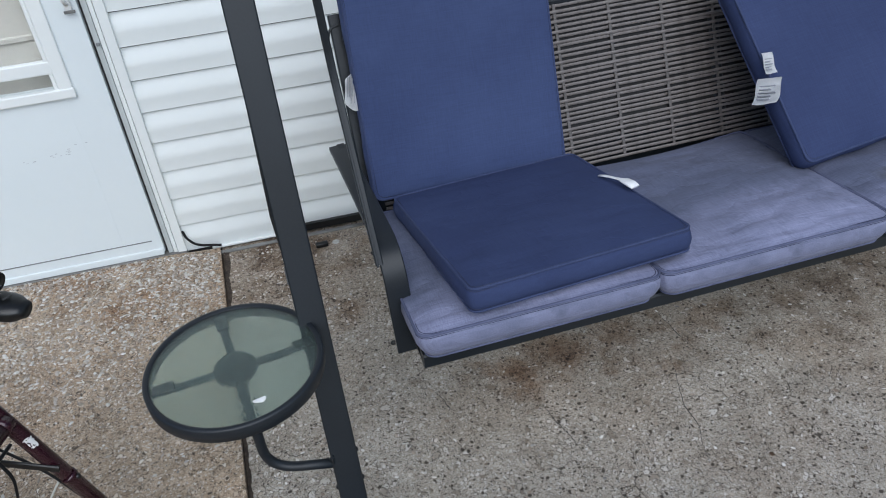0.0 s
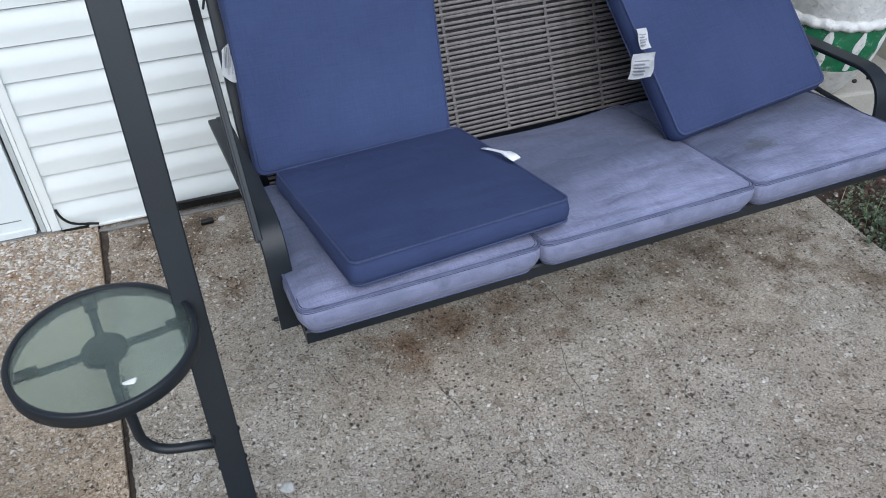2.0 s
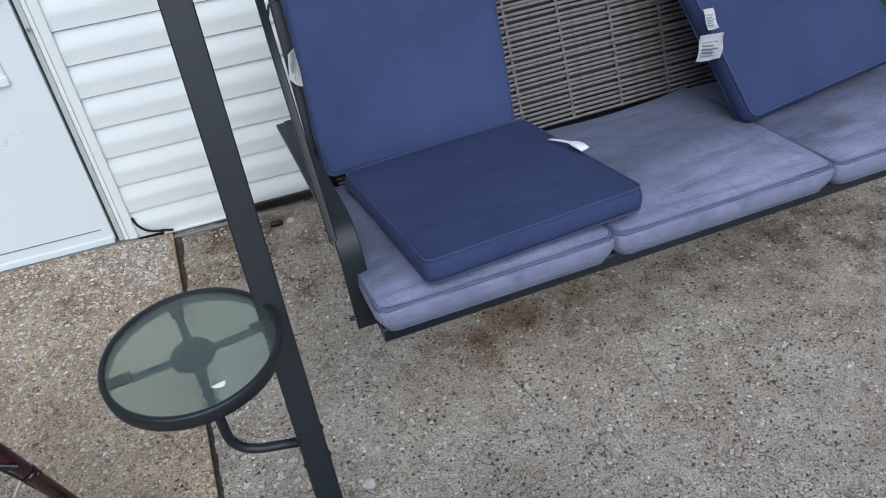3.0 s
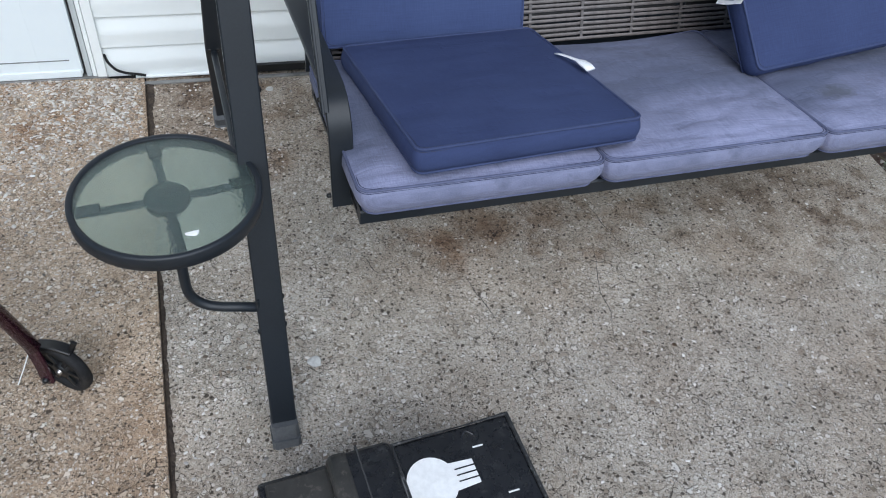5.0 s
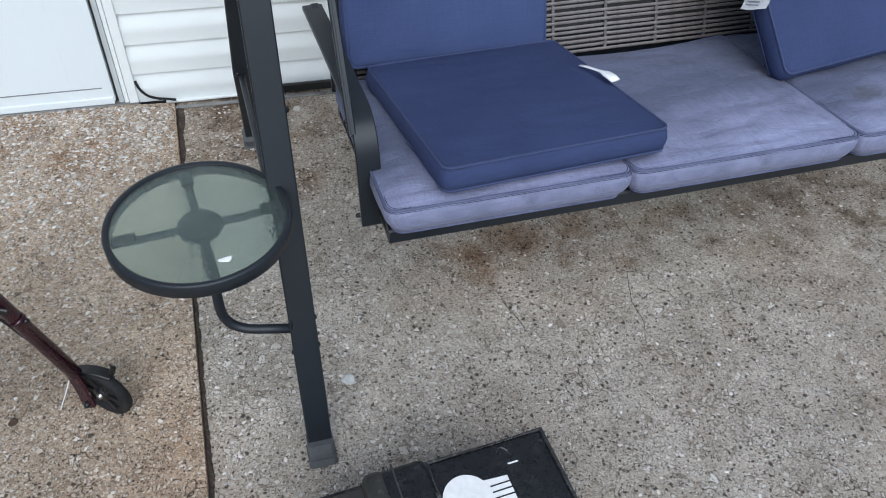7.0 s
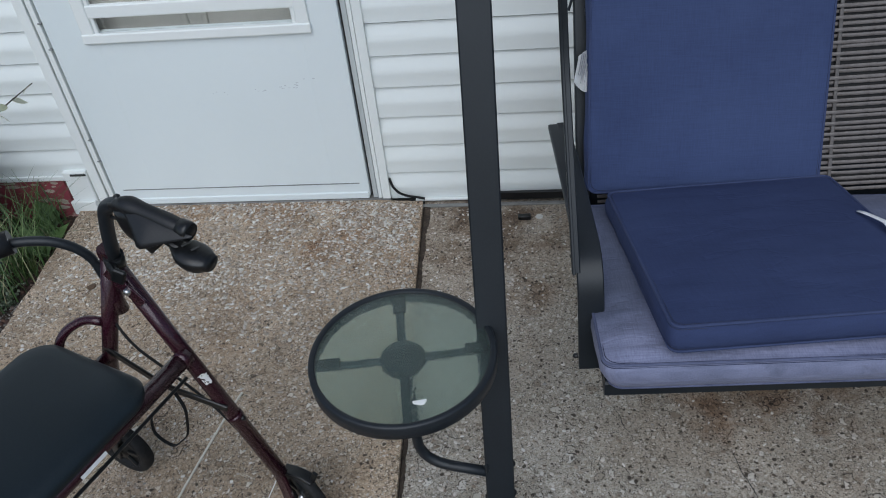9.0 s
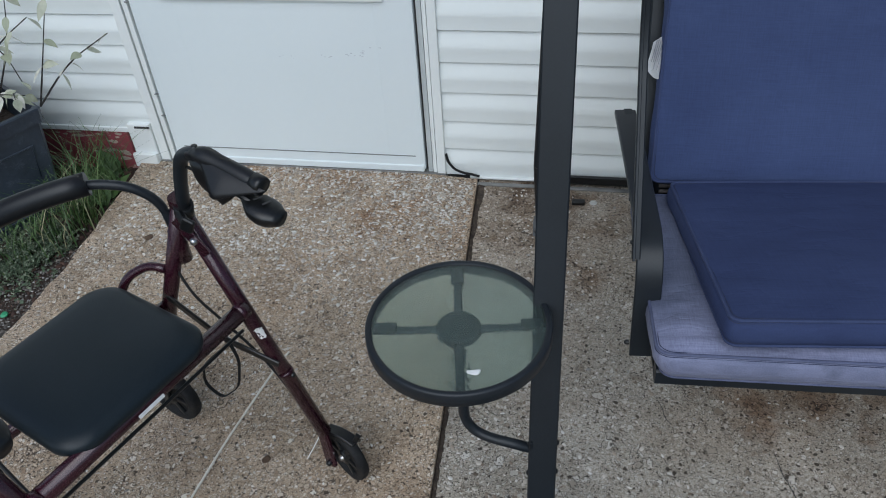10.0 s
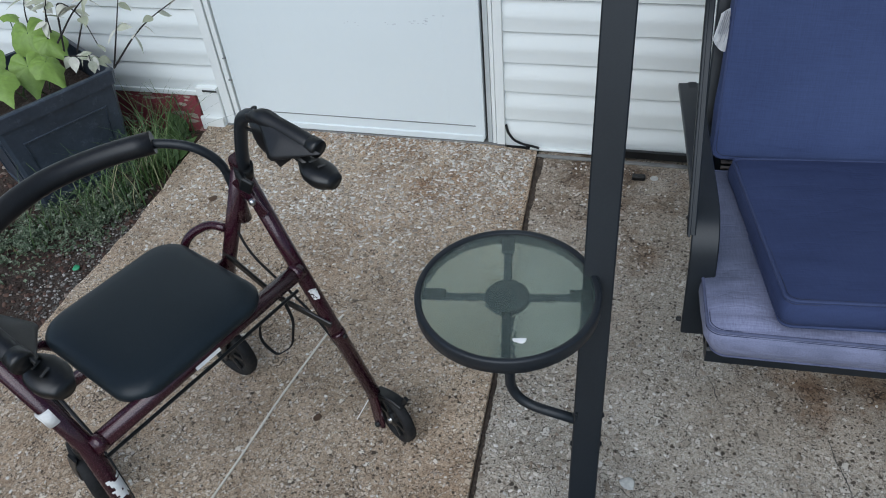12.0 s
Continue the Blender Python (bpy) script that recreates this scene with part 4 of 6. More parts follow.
# ---- cushions ----
def cushion_mesh(w, d, h, puff, corner=0.018, edge=0.005, wrinkle=0.003, seed=0, tuck=0.0, belly=0.007, sag=0.0, lift=0.0, n=48):
    """A boxed cushion: two crowned faces, bulging sides, creases. The middle lies at the origin."""
    bm = bmesh.new()
    so = Vector((seed * 3.7, seed * 1.3, 0.0))

    def plan(u, v, grow=0.0):
        hw, hd, r = w / 2 + grow, d / 2 + grow, corner
        x, y = u * hw, v * hd
        a, b = (abs(x) - (hw - r)) / r, (abs(y) - (hd - r)) / r
        if a > 0 and b > 0:
            x = math.copysign(hw - r + r * a * math.sqrt(1 - b * b / 2), x)
            y = math.copysign(hd - r + r * b * math.sqrt(1 - a * a / 2), y)
        return x, y

    def crown(u, v):
        return (1 - abs(u) ** 4) * (1 - abs(v) ** 4)

    def creases(x, y, side):
        p = Vector((x * 5, y * 7, side)) + so
        fold = (1 - abs(noise.noise(Vector((p.x * 0.8, p.y * 2.2, p.z)) + Vector((0.5 * noise.noise(p * 2), 0, 3))))) ** 12
        patch = max(0.0, 0.5 + 1.4 * noise.noise(p * 0.4 + Vector((9, 2, 1))))
        return wrinkle * (noise.noise(p * 0.8) * 0.6 + noise.noise(p * 2.6) * 0.12 - 0.55 * fold * patch)

    def soft(x):
        return math.sin(x * math.pi / 2)

    grids = []
    for side in (1, -1):
        g = []
        for i in range(n + 1):
            row = []
            for j in range(n + 1):
                u, v = soft(-1 + 2 * i / n), soft(-1 + 2 * j / n)
                x, y = plan(u, v, -tuck if side < 0 else 0.0)
                k = crown(u, v)
                z = side * (h / 2 - edge * (1 - k) ** 3 + puff * k) + creases(x, y, side) * min(1.0, 4 * k)
                z += max(0.0, v) ** 2 * (lift * max(0.0, u) ** 2 - sag * (1 - u * u))
                row.append(bm.verts.new((x, y, z)))
            g.append(row)
        grids.append(g)
        for i in range(n):
            for j in range(n):
                q = (g[i][j], g[i + 1][j], g[i + 1][j + 1], g[i][j + 1])
                bm.faces.new(q if side > 0 else q[::-1])
    idx = [(i, 0) for i in range(n)] + [(n, j) for j in range(n)] + [(n - i, n) for i in range(n)] + [(0, n - j) for j in range(n)]
    steps = 4
    prev = [grids[0][i][j] for i, j in idx]
    for s in range(1, steps + 1):
        if s == steps:
            cur = [grids[1][i][j] for i, j in idx]
        else:
            k = s / steps
            cur = []
            for i, j in idx:
                a, b = grids[0][i][j].co, grids[1][i][j].co
                p = a.lerp(b, k)
                out = Vector((p.x / w, p.y / d, 0))
                big = max(abs(out.x), abs(out.y))
                out = Vector((math.copysign(1, out.x) if abs(out.x) > big - 0.02 else 0, math.copysign(1, out.y) if abs(out.y) > big - 0.02 else 0, 0)).normalized()
                cur.append(bm.verts.new(p + out * (belly * math.sin(math.pi * min(1.0, k * 1.0)) + 0.003 * noise.noise(p * 14 + so))))
        m = len(idx)
        for q in range(m):
            bm.faces.new((prev[q], cur[q], cur[(q + 1) % m], prev[(q + 1) % m]))
        prev = cur
    bmesh.ops.recalc_face_normals(bm, faces=bm.faces)
    rims = [[tuple(g[i][j].co) for i, j in idx] for g in grids]
    return bm, rims


def cushion(name, m, w, d, h, puff, mat, pipe, label, group, tags=(), **kw):
    ob = thing(name, m, label, "cushion", group)
    bm, rims = cushion_mesh(w, d, h, puff, **kw)
    cover = part("cover", bm, mat, ob, smooth=True)
    for rim in rims:
        part("piping", sweep(bmesh.new(), rim, ring(0.0029, 8), (0, 0, 1), True), pipe, cover)
        # thin dark lines on both sides of the piping stand for crease shadow
        for grow, lower in ((-0.0052, 0.0006), (0.0012, -0.0050)):
            up_ = 1 if rim[0][2] > 0 else -1
            line = [(x + grow * max(-1.0, min(1.0, 2.2 * x / w)), y + grow * max(-1.0, min(1.0, 2.2 * y / d)), z + up_ * lower) for x, y, z in rim]
            part("seam", sweep(bmesh.new(), line, ring(0.0008, 4), (0, 0, 1), True), M["thread"], cover)
    for tm, tw, th, bend in tags:
        bm = bmesh.new()
        k = 8
        rows = []
        for i in range(k + 1):
            s = i / k
            z = bend * s * s + 0.004 * math.sin(s * 7)
            rows.append([bm.verts.new((tw * (x - 0.5) * (1 + 0.12 * s * (1 if x > 0.5 else -0.3)) * (1 - (0.45 if tw > 0.09 else 0.0) * s * s), -th * s, z + 0.004 * math.sin(x * 5 + s * 3) * s)) for x in (0, 0.25, 0.5, 0.75, 1)])
        for a, b in zip(rows, rows[1:]):
            for j in range(4):
                bm.faces.new((a[j], a[j + 1], b[j + 1], b[j]))
        bmesh.ops.solidify(bm, geom=bm.faces[:], thickness=0.0012)
        tag = part("care_tag", bm, M["white_tag"], ob, "white fabric care tag", smooth=True, m=tm)
        bm = bmesh.new()
        for r in range(5):
            box(bm, (-tw * 0.34, -th * (0.3 + 0.12 * r), 0.0), (tw * random.Random(r).uniform(0.1, 0.34), -th * (0.3 + 0.12 * r) - th * 0.03, 0.0016 + bend * (0.36 + 0.12 * r) ** 2 + 0.003))
        if bend < 0.012:
            part("print_line", bm, M["print"], tag)
        else:
            bm.free()
    return ob


def in_seat(x, y, z, rx=0, ry=0, rz=0):
    return SWING @ pose(x, y, z, rx, ry, rz)


for i, (x, wide) in enumerate(((0.437, 0.496), (0.952, 0.528), (1.461, 0.486))):
    y = 0.43
    words = ("sun-faded lavender blue seat cushion under a navy one", "sun-faded lavender blue seat cushion with creases and smudges", "sun-faded lavender blue seat cushion with a dark stain")[i]
    cushion("seat_cushion", in_seat(x, y, seat_z(y) + 0.0515, TILT_SEAT), wide, 0.545, 0.076, 0.010, M["faded_stained"] if i == 2 else M["faded"], M["faded_pipe"], words, "faded seat cushions", wrinkle=0.014, seed=i + 1, corner=0.024, edge=0.008, tuck=0.014, belly=0.011, sag=(0.0, 0.012, 0.006)[i], lift=(0.0, 0.004, 0.002)[i])

askew = cushion("seat_cushion", in_seat(0.512, 0.435, 0.516, -10.3, 1.0, 4.0), 0.470, 0.505, 0.058, 0.006, M["navy_deep"], M["navy_pipe"], "navy blue seat cushion lying askew on a faded one", "navy cushions",
        tags=[], seed=7, wrinkle=0.005)
bm = bmesh.new()
sweep(bm, [(0.206, 0.062, 0.036), (0.211, 0.046, 0.039), (0.216, 0.028, 0.041), (0.221, 0.012, 0.042), (0.225, -0.001, 0.043), (0.229, -0.015, 0.043), (0.233, -0.031, 0.041), (0.236, -0.044, 0.037)], rect(0.016, 0.0036, 0.0012), (0, 0, 1), False, lambda q: (0.55, 0.62, 0.6, 0.62, 0.75, 1.5, 1.65, 1.5)[round(q * 7)])
part("care_tag", bm, M["white_tag"], askew, "white folded care tag", smooth=True)
hb, wb = 0.50, 0.486
bz = 0.477
cushion("back_cushion", in_seat(0.473, 0.69 + 0.5 * hb * math.sin(radians(BACK)), bz + 0.5 * hb * math.cos(radians(BACK)), 90 - BACK, 0, 0) @ pose(0, 0, -0.032, 0, 0, -1.5), wb, hb, 0.058, 0.006, M["navy"], M["navy_pipe"], "navy blue back cushion propped upright on the bench", "navy cushions",
        tags=[(pose(-0.238, 0.012, 0.010, 10, 0, -100), 0.092, 0.031, 0.006)], seed=11, wrinkle=0.004)
LR = 46.0
cushion("back_cushion", in_seat(1.403, 0.415, 0.549, 90 - LR, 0, 0) @ pose(-0.022, 0.241, -0.034, 0, 0, 6.0), 0.46, 0.50, 0.066, 0.008, M["navy_deep"], M["navy_pipe"], "navy blue back cushion slumped against the wicker back", "navy cushions",
        tags=[(pose(-0.236, -0.034, 0.034, 4, -50, -36), 0.056, 0.070, 0.010), (pose(-0.221, 0.024, 0.040, 4, -14, -14), 0.024, 0.052, 0.003)], seed=15, wrinkle=0.005)

bm = bmesh.new()
low, high = [[bm.verts.new((k_ * 0.011 * math.cos(a), -k_ * 0.008 * math.sin(a) * (1.1 - 0.2 * math.cos(3 * a)), z)) for a in [k * math.pi / 9 for k in range(10)]] for k_, z in ((1.0, 0.0), (0.9, 0.002))]
bm.faces.new(low)
bm.faces.new(high)
for k in range(10):
    bm.faces.new((low[k], low[(k + 1) % 10], high[(k + 1) % 10], high[k]))
bmesh.ops.recalc_face_normals(bm, faces=bm.faces)
chip = part("chip", bm, M["white_paint"], m=in_seat(-0.1, 0.038, 0.5965, 0, 0, 10))
tagged(chip, "small white chip lying on the glass table", "debris")

# ---- the rollator ----
ROLL = pose(-0.161, -1.168, SLAB, 0, 0, -17)
rollator = thing("rollator", ROLL, "burgundy steel rollator walker with a black padded seat", "walker")
YM = -0.221            # its middle plane
BURG, BLK = M["burgundy"], M["black_plastic"]


def wheel(place, turn=0.0, size=1.0):
    w = part("wheel", lathe([(0.044, -0.010), (0.054, -0.012), (0.061, -0.0105), (0.064, -0.005), (0.064, 0.005), (0.061, 0.0105), (0.054, 0.012), (0.044, 0.010), (0.044, -0.010)], 40), M["black_rubber"], rollator, "black rubber wheel", m=Matrix.Translation(place) @ pose(0, 0, 0, 0, 0, turn) @ pose(0, 0, 0, 90) @ Matrix.Scale(size, 4))
    bm = lathe([(0.0001, -0.013), (0.018, -0.013), (0.019, -0.006), (0.044, -0.004), (0.047, -0.011), (0.0475, 0.011), (0.044, 0.004), (0.019, 0.006), (0.018, 0.013), (0.0001, 0.013)], 32)
    rim = part("rim", bm, M["black_plastic"], w)
    for k in range(6):
        a = k * math.pi / 3
        part("spoke", move(boxed((0.016, -0.005, -0.0105), (0.047, 0.005, 0.0105), 0.002), pose(0, 0, 0, 0, 0, math.degrees(a))), M["black_plastic"], w)
    part("axle", lathe([(0.0001, 0.019), (0.006, 0.019), (0.006, -0.019), (0.0001, -0.019)], 10), M["steel"], w)
    return w


def oval_tube(pts, r, fil=0.0, name="tube", mat=None, parent=None, label=""):
    return part(name, tube(pts, r, 14, fil), mat or BURG, parent or rollator, label)


for side in (0, 1):
    def P(x, y, z):
        """A point of this side; the other side is its mirror and leans outward above the cross bar."""
        return (x, y if side == 0 else 2 * YM - y - 0.17 * max(0.0, z - 0.475), z)

    s = 1 if side == 0 else -1
    rear = oval_tube([P(-0.088, 0.012, 0.675), P(-0.010 * (1 - side), 0.018, 0.475), P(0.112, 0.036, 0.145)], 0.0150, name="rear_leg")
    part("rear_leg_sleeve", tube([P(0.050, 0.027, 0.312), P(0.054, 0.028, 0.303)], 0.0165, 14), BURG, rollator)
    part("leg_button", lathe([(0.0001, 0.016), (0.005, 0.015), (0.006, 0)], 8), BLK, rear, m=Matrix.Translation(P(0.058, 0.030, 0.300)) @ pose(0, 0, 0, 0, 60))
    # the fork plate and the wheel
    part("fork", bar([P(0.103, 0.034, 0.165), P(0.112, 0.033, 0.11), P(0.115, 0.032, 0.040)], 0.028, 0.012, 0.004, 0.02, up=(0, 1, 0)), BURG, rollator)
    bolt(rollator, P(0.115, 0.024, 0.050), "-y" if side == 0 else "y", 0.007)
    wheel(P(0.142, 0.056, 0.064), -14 * s)
    part("brake_shoe", bar([P(0.104, 0.054, 0.130), P(0.140, 0.056, 0.136), P(0.174, 0.056, 0.126)], 0.024, 0.008, 0.002, 0.02), BLK, rollator)
    part("brake_tab", bar([P(0.172, 0.056, 0.128), P(0.186, 0.056, 0.158)], 0.012, 0.006, 0.002, up=(0, 1, 0)), BLK, rollator)
    # the front leg with its caster
    oval_tube([P(-0.088, 0.012, 0.68), P(-0.20, -0.012, 0.40), P(-0.262, -0.024, 0.20)], 0.0150, name="front_leg")
    part("caster_stem", tube([P(-0.262, -0.024, 0.215), P(-0.272, -0.026, 0.165)], 0.017, 12), BLK, rollator)
    swivel = 2 if side == 0 else -15
    for off in (-0.021, 0.021):
        ox, oy = -math.sin(radians(swivel)) * off, math.cos(radians(swivel)) * off * s
        part("caster_fork", bar([P(-0.272 + ox, -0.022 + oy, 0.172), P(-0.300 + ox, -0.020 + oy, 0.12), P(-0.307 + ox, -0.020 + oy, 0.074)], 0.024, 0.006, 0.002, 0.02, up=(0, 1, 0)), BLK, rollator)
    wheel(P(-0.308, -0.020, 0.0768), swivel, 1.2)
    # joint plates at the top of the legs
    part("joint_plate", bar([P(-0.095, 0.018, 0.62), P(-0.085, 0.014, 0.70)], 0.034, 0.034, 0.008, up=(0, 1, 0)), BURG, rollator)
    part("joint_plate", bar([P(-0.09, -0.004, 0.66), P(-0.035, 0.0, 0.60)], 0.030, 0.004, 0.001, up=(0, 1, 0)), BURG, rollator)
    bolt(rollator, P(-0.055, -0.006, 0.625), "-y" if side == 0 else "y", 0.007, mat=M["steel"])
    part("backrest_holder", tube([P(-0.122, 0.010, 0.545), P(-0.122, 0.010, 0.615)], 0.0145, 12), BURG, rollator)
    # height tube, clamp knob, handle
    hp = [P(-0.084, 0.014, 0.66), P(-0.052, 0.006, 0.75), P(-0.022, 0.0, 0.812), P(0.022, -0.004, 0.834), P(0.10, -0.002, 0.818)]
    part("handle_tube", tube(hp, 0.0115, 14, 0.03), M["black_metal"], rollator, "black height-adjustable handle tube")
    part("clamp_collar", tube([P(-0.086, 0.014, 0.655), P(-0.074, 0.011, 0.69)], 0.0175, 14), BLK, rollator)
    knob = part("clamp_knob", tube([P(-0.07, -0.004, 0.68), P(-0.045, -0.016, 0.678)], 0.008, 8), BLK, rollator)
    part("knob_wing", boxed((-0.012, -0.005, -0.017), (0.012, 0.005, 0.017), 0.004), BLK, knob, m=Matrix.Translation(P(-0.038, -0.018, 0.677)) @ pose(0, 0, 0, 10, 30, 20 * s))
    # grip: a hand rest with a raised collar, a drooping wing on its inner side and a round end
    def ease(values, q):
        k = q * (len(values) - 1)
        a = min(int(k), len(values) - 2)
        return values[a] + (values[a + 1] - values[a]) * (k - a)

    bm = bmesh.new()
    gp = fillet([P(0.010, -0.004, 0.828), P(0.036, -0.004, 0.835), P(0.078, -0.003, 0.830), P(0.115, -0.002, 0.822), P(0.150, -0.001, 0.813)], 0.018, 4)
    gw = [0.80, 0.88, 1.15, 1.18, 0.98, 0.98, 1.0, 1.02, 1.04, 0.95]
    sweep(bm, gp, [(0.0135 * math.cos(a), 0.0120 * math.sin(a)) for a in [k * math.pi / 9 for k in range(18)]], (0, 0, 1), False, lambda q: ease(gw, q))
    grip = part("hand_grip", bm, M["foam"], rollator, "black moulded rubber hand grip", smooth=True)
    bm = bmesh.new()
    nu, nv = 16, 6
    rows = []
    for a in range(nu + 1):
        u = a / nu
        reach = 0.12 + 0.88 * (u / 0.40) ** 1.3 if u < 0.40 else max(0.06, 1.0 - 0.95 * (u - 0.40) / 0.60)
        row = []
        for b in range(nv + 1):
            q = b / nv
            row.append(bm.verts.new(P(0.055 + 0.112 * u - 0.018 * q * (1 - u), -0.010 - 0.040 * reach * q, 0.840 - 0.025 * u - 0.034 * reach * q ** 1.6)))
        rows.append(row)
    for a in range(nu):
        for b in range(nv):
            bm.faces.new((rows[a][b], rows[a + 1][b], rows[a + 1][b + 1], rows[a][b + 1]))
    bmesh.ops.recalc_face_normals(bm, faces=bm.faces)
    bmesh.ops.solidify(bm, geom=bm.faces[:], thickness=0.006)
    part("palm_wing", bm, M["foam"], grip, smooth=True)
    part("grip_end", lathe([(0.0001, 0.007), (0.008, 0.007), (0.0105, 0.005), (0.0145, 0.006), (0.0155, 0.0), (0.0145, -0.014), (0.0001, -0.014)], 20), BLK, grip, m=Matrix.Translation(P(0.150, -0.001, 0.813)) @ pose(0, 0, 0, 0, 104))
    part("grip_screw", lathe([(0.0001, 0.002), (0.0045, 0.002), (0.0055, 0)], 10), BLK, grip, m=Matrix.Translation(P(0.028, -0.006, 0.8475)))
    # brake lever: a V-shaped housing under the grip, an arm and a broad paddle that reaches past it
    bm = bmesh.new()
    sweep(bm, fillet([P(0.041, -0.004, 0.826), P(0.046, -0.006, 0.800), P(0.060, -0.006, 0.777), P(0.074, -0.006, 0.760)], 0.012, 3), [(0.012 * math.cos(a) * (1 + 0.15 * abs(math.sin(2 * a))), 0.031 * math.sin(a)) for a in [k * math.pi / 8 for k in range(16)]], (1, 0, 0), False, lambda q: ease([1.1, 1.15, 1.05, 0.85, 0.62], q))
    lever = part("brake_housing", bm, BLK, rollator, smooth=True)
    part("brake_lever", bar([P(0.075, -0.010, 0.810), P(0.100, -0.012, 0.800), P(0.135, -0.010, 0.786)], 0.019, 0.011, 0.003, 0.03), BLK, lever)
    bm = bmesh.new()
    sweep(bm, fillet([P(0.122, -0.010, 0.790), P(0.132, -0.010, 0.783), P(0.150, -0.010, 0.777), P(0.172, -0.010, 0.773), P(0.188, -0.010, 0.771)], 0.01, 3), [(0.0228 * math.cos(a), 0.0140 * math.sin(a) * (0.8 if math.sin(a) > 0 else 1.7)) for a in [k * math.pi / 10 for k in range(20)]], (0, 0, 1), False, lambda q: ease([0.45, 0.8, 1.05, 1.12, 1.0, 0.62], q))
    part("lever_paddle", bm, BLK, lever, smooth=True)
    for q in (0.145, 0.162):
        part("paddle_slot", bar([P(q, -0.016, 0.7945 - (q - 0.145) * 0.18), P(q + 0.005, -0.003, 0.7945 - (q - 0.145) * 0.18)], 0.004, 0.003, 0.001), M["gap"], lever)
    # brake cable: from the lever in a loop and down the rear leg
    part("brake_cable", tube([P(0.05, 0.002, 0.782), P(0.010, 0.006, 0.786), P(-0.022, 0.004, 0.788)], 0.0028, 8, 0.02), M["black_rubber"], rollator)
    part("brake_cable", tube([P(-0.150, 0.0, 0.53), P(-0.115, -0.006, 0.47), P(-0.05, 0.004, 0.41), P(0.02, 0.014, 0.34), P(0.100, 0.030, 0.17)], 0.0028, 8, 0.05), M["black_rubber"], rollator)
    # brace between the legs
    part("side_brace", bar([P(-0.185, -0.02, 0.45), P(-0.06, -0.012, 0.385), P(0.055, 0.014, 0.345)], 0.006, 0.016, 0.002, 0.03), BLK, rollator)
    part("seat_guard", tube([P(-0.16, -0.012, 0.52), P(-0.20, -0.02, 0.52), P(-0.235, -0.055, 0.50), P(-0.24, -0.085, 0.45)], 0.009, 10, 0.03), BURG, rollator)
    part("seat_side_rail", tube([P(-0.20, -0.092, 0.468), P(0.0, -0.092, 0.47)], 0.009, 10), BURG, rollator)
    # a torn sticker that wraps the upper side of the leg
    rr = random.Random(side + 3)
    top, low = Vector(P(-0.010 * (1 - side), 0.018, 0.475)), Vector(P(0.112, 0.036, 0.145))
    d = (low - top).normalized()
    e1 = Vector((0.75, -0.35 * s, 0.55))
    e1 = (e1 - d * e1.dot(d)).normalized()
    e2 = d.cross(e1)
    start, long_, wide = ((0.054, 0.028, 0.52), (0.070, 0.044, 1.1))[side]
    bm = bmesh.new()
    nu, nv = 12, 9
    g = [[bm.verts.new(top + d * (start + long_ * a / nu) + (e1 * math.cos(w_) + e2 * math.sin(w_)) * 0.0154) for w_ in [-wide + 2 * wide * b / nv for b in range(nv + 1)]] for a in range(nu + 1)]
    for a in range(nu):
        for b in range(nv):
            edge_ = max(abs(a / (nu - 1) - 0.5), abs(b / (nv - 1) - 0.5)) * 2
            if noise.noise((a * 0.55, b * 0.55, 7.3 + side)) + 0.62 - 0.55 * edge_ ** 2 + rr.uniform(-0.1, 0.1) > 0.1:
                bm.faces.new((g[a][b], g[a + 1][b], g[a + 1][b + 1], g[a][b + 1]))
    bmesh.ops.recalc_face_normals(bm, faces=bm.faces)
    bmesh.ops.delete(bm, geom=[v for v in bm.verts if not v.link_faces], context="VERTS")
    bmesh.ops.solidify(bm, geom=bm.faces[:], thickness=0.0004)
    part("torn_sticker", bm, M["sticker"], rear, "torn white sticker")

oval_tube([(0.001, 0.016, 0.470), (0.011, 2 * YM - 0.016, 0.470)], 0.0170, name="cross_bar")
for y in (0.004, 2 * YM - 0.004):
    part("weld_collar", tube([(0.001 if y > -0.1 else 0.011, y - 0.008, 0.470), (0.001 if y > -0.1 else 0.011, y + 0.008, 0.470)], 0.0175, 14), BURG, rollator)
oval_tube([(-0.195, -0.012, 0.415), (-0.195, 2 * YM + 0.012, 0.415)], 0.012, name="cross_bar")
part("fold_rod", tube([(0.012, -0.01, 0.440), (0.016, YM, 0.440), (0.016, 2 * YM - 0.005, 0.438)], 0.0034, 8), BLK, rollator)
part("white_label", bar([(0.0238, -0.205, 0.4688), (0.0248, -0.259, 0.4688)], 0.0012, 0.0065, 0.0003, up=(-0.45, 0, 0.9)), M["sticker"], rollator, "white printed strip on the cross bar")
part("white_band", tube([(-0.036, 2 * YM - 0.0150 - 0.0180, 0.557), (-0.025, 2 * YM - 0.0160 - 0.0123, 0.531)], 0.0154, 16), M["sticker"], rollator, "white tape band round the leg")
part("strap_loop", sweep(bmesh.new(), fillet([(-0.010, -0.03, 0.412), (-0.075, -0.03, 0.345), (-0.128, -0.03, 0.282), (-0.146, -0.03, 0.215), (-0.100, -0.03, 0.196), (-0.030, -0.03, 0.272), (0.0, -0.03, 0.37), (-0.012, -0.03, 0.41)], 0.03, 4), rect(0.0022, 0.007, 0.0008), (0, 1, 0)), M["black_rubber"], rollator, "hanging black strap")

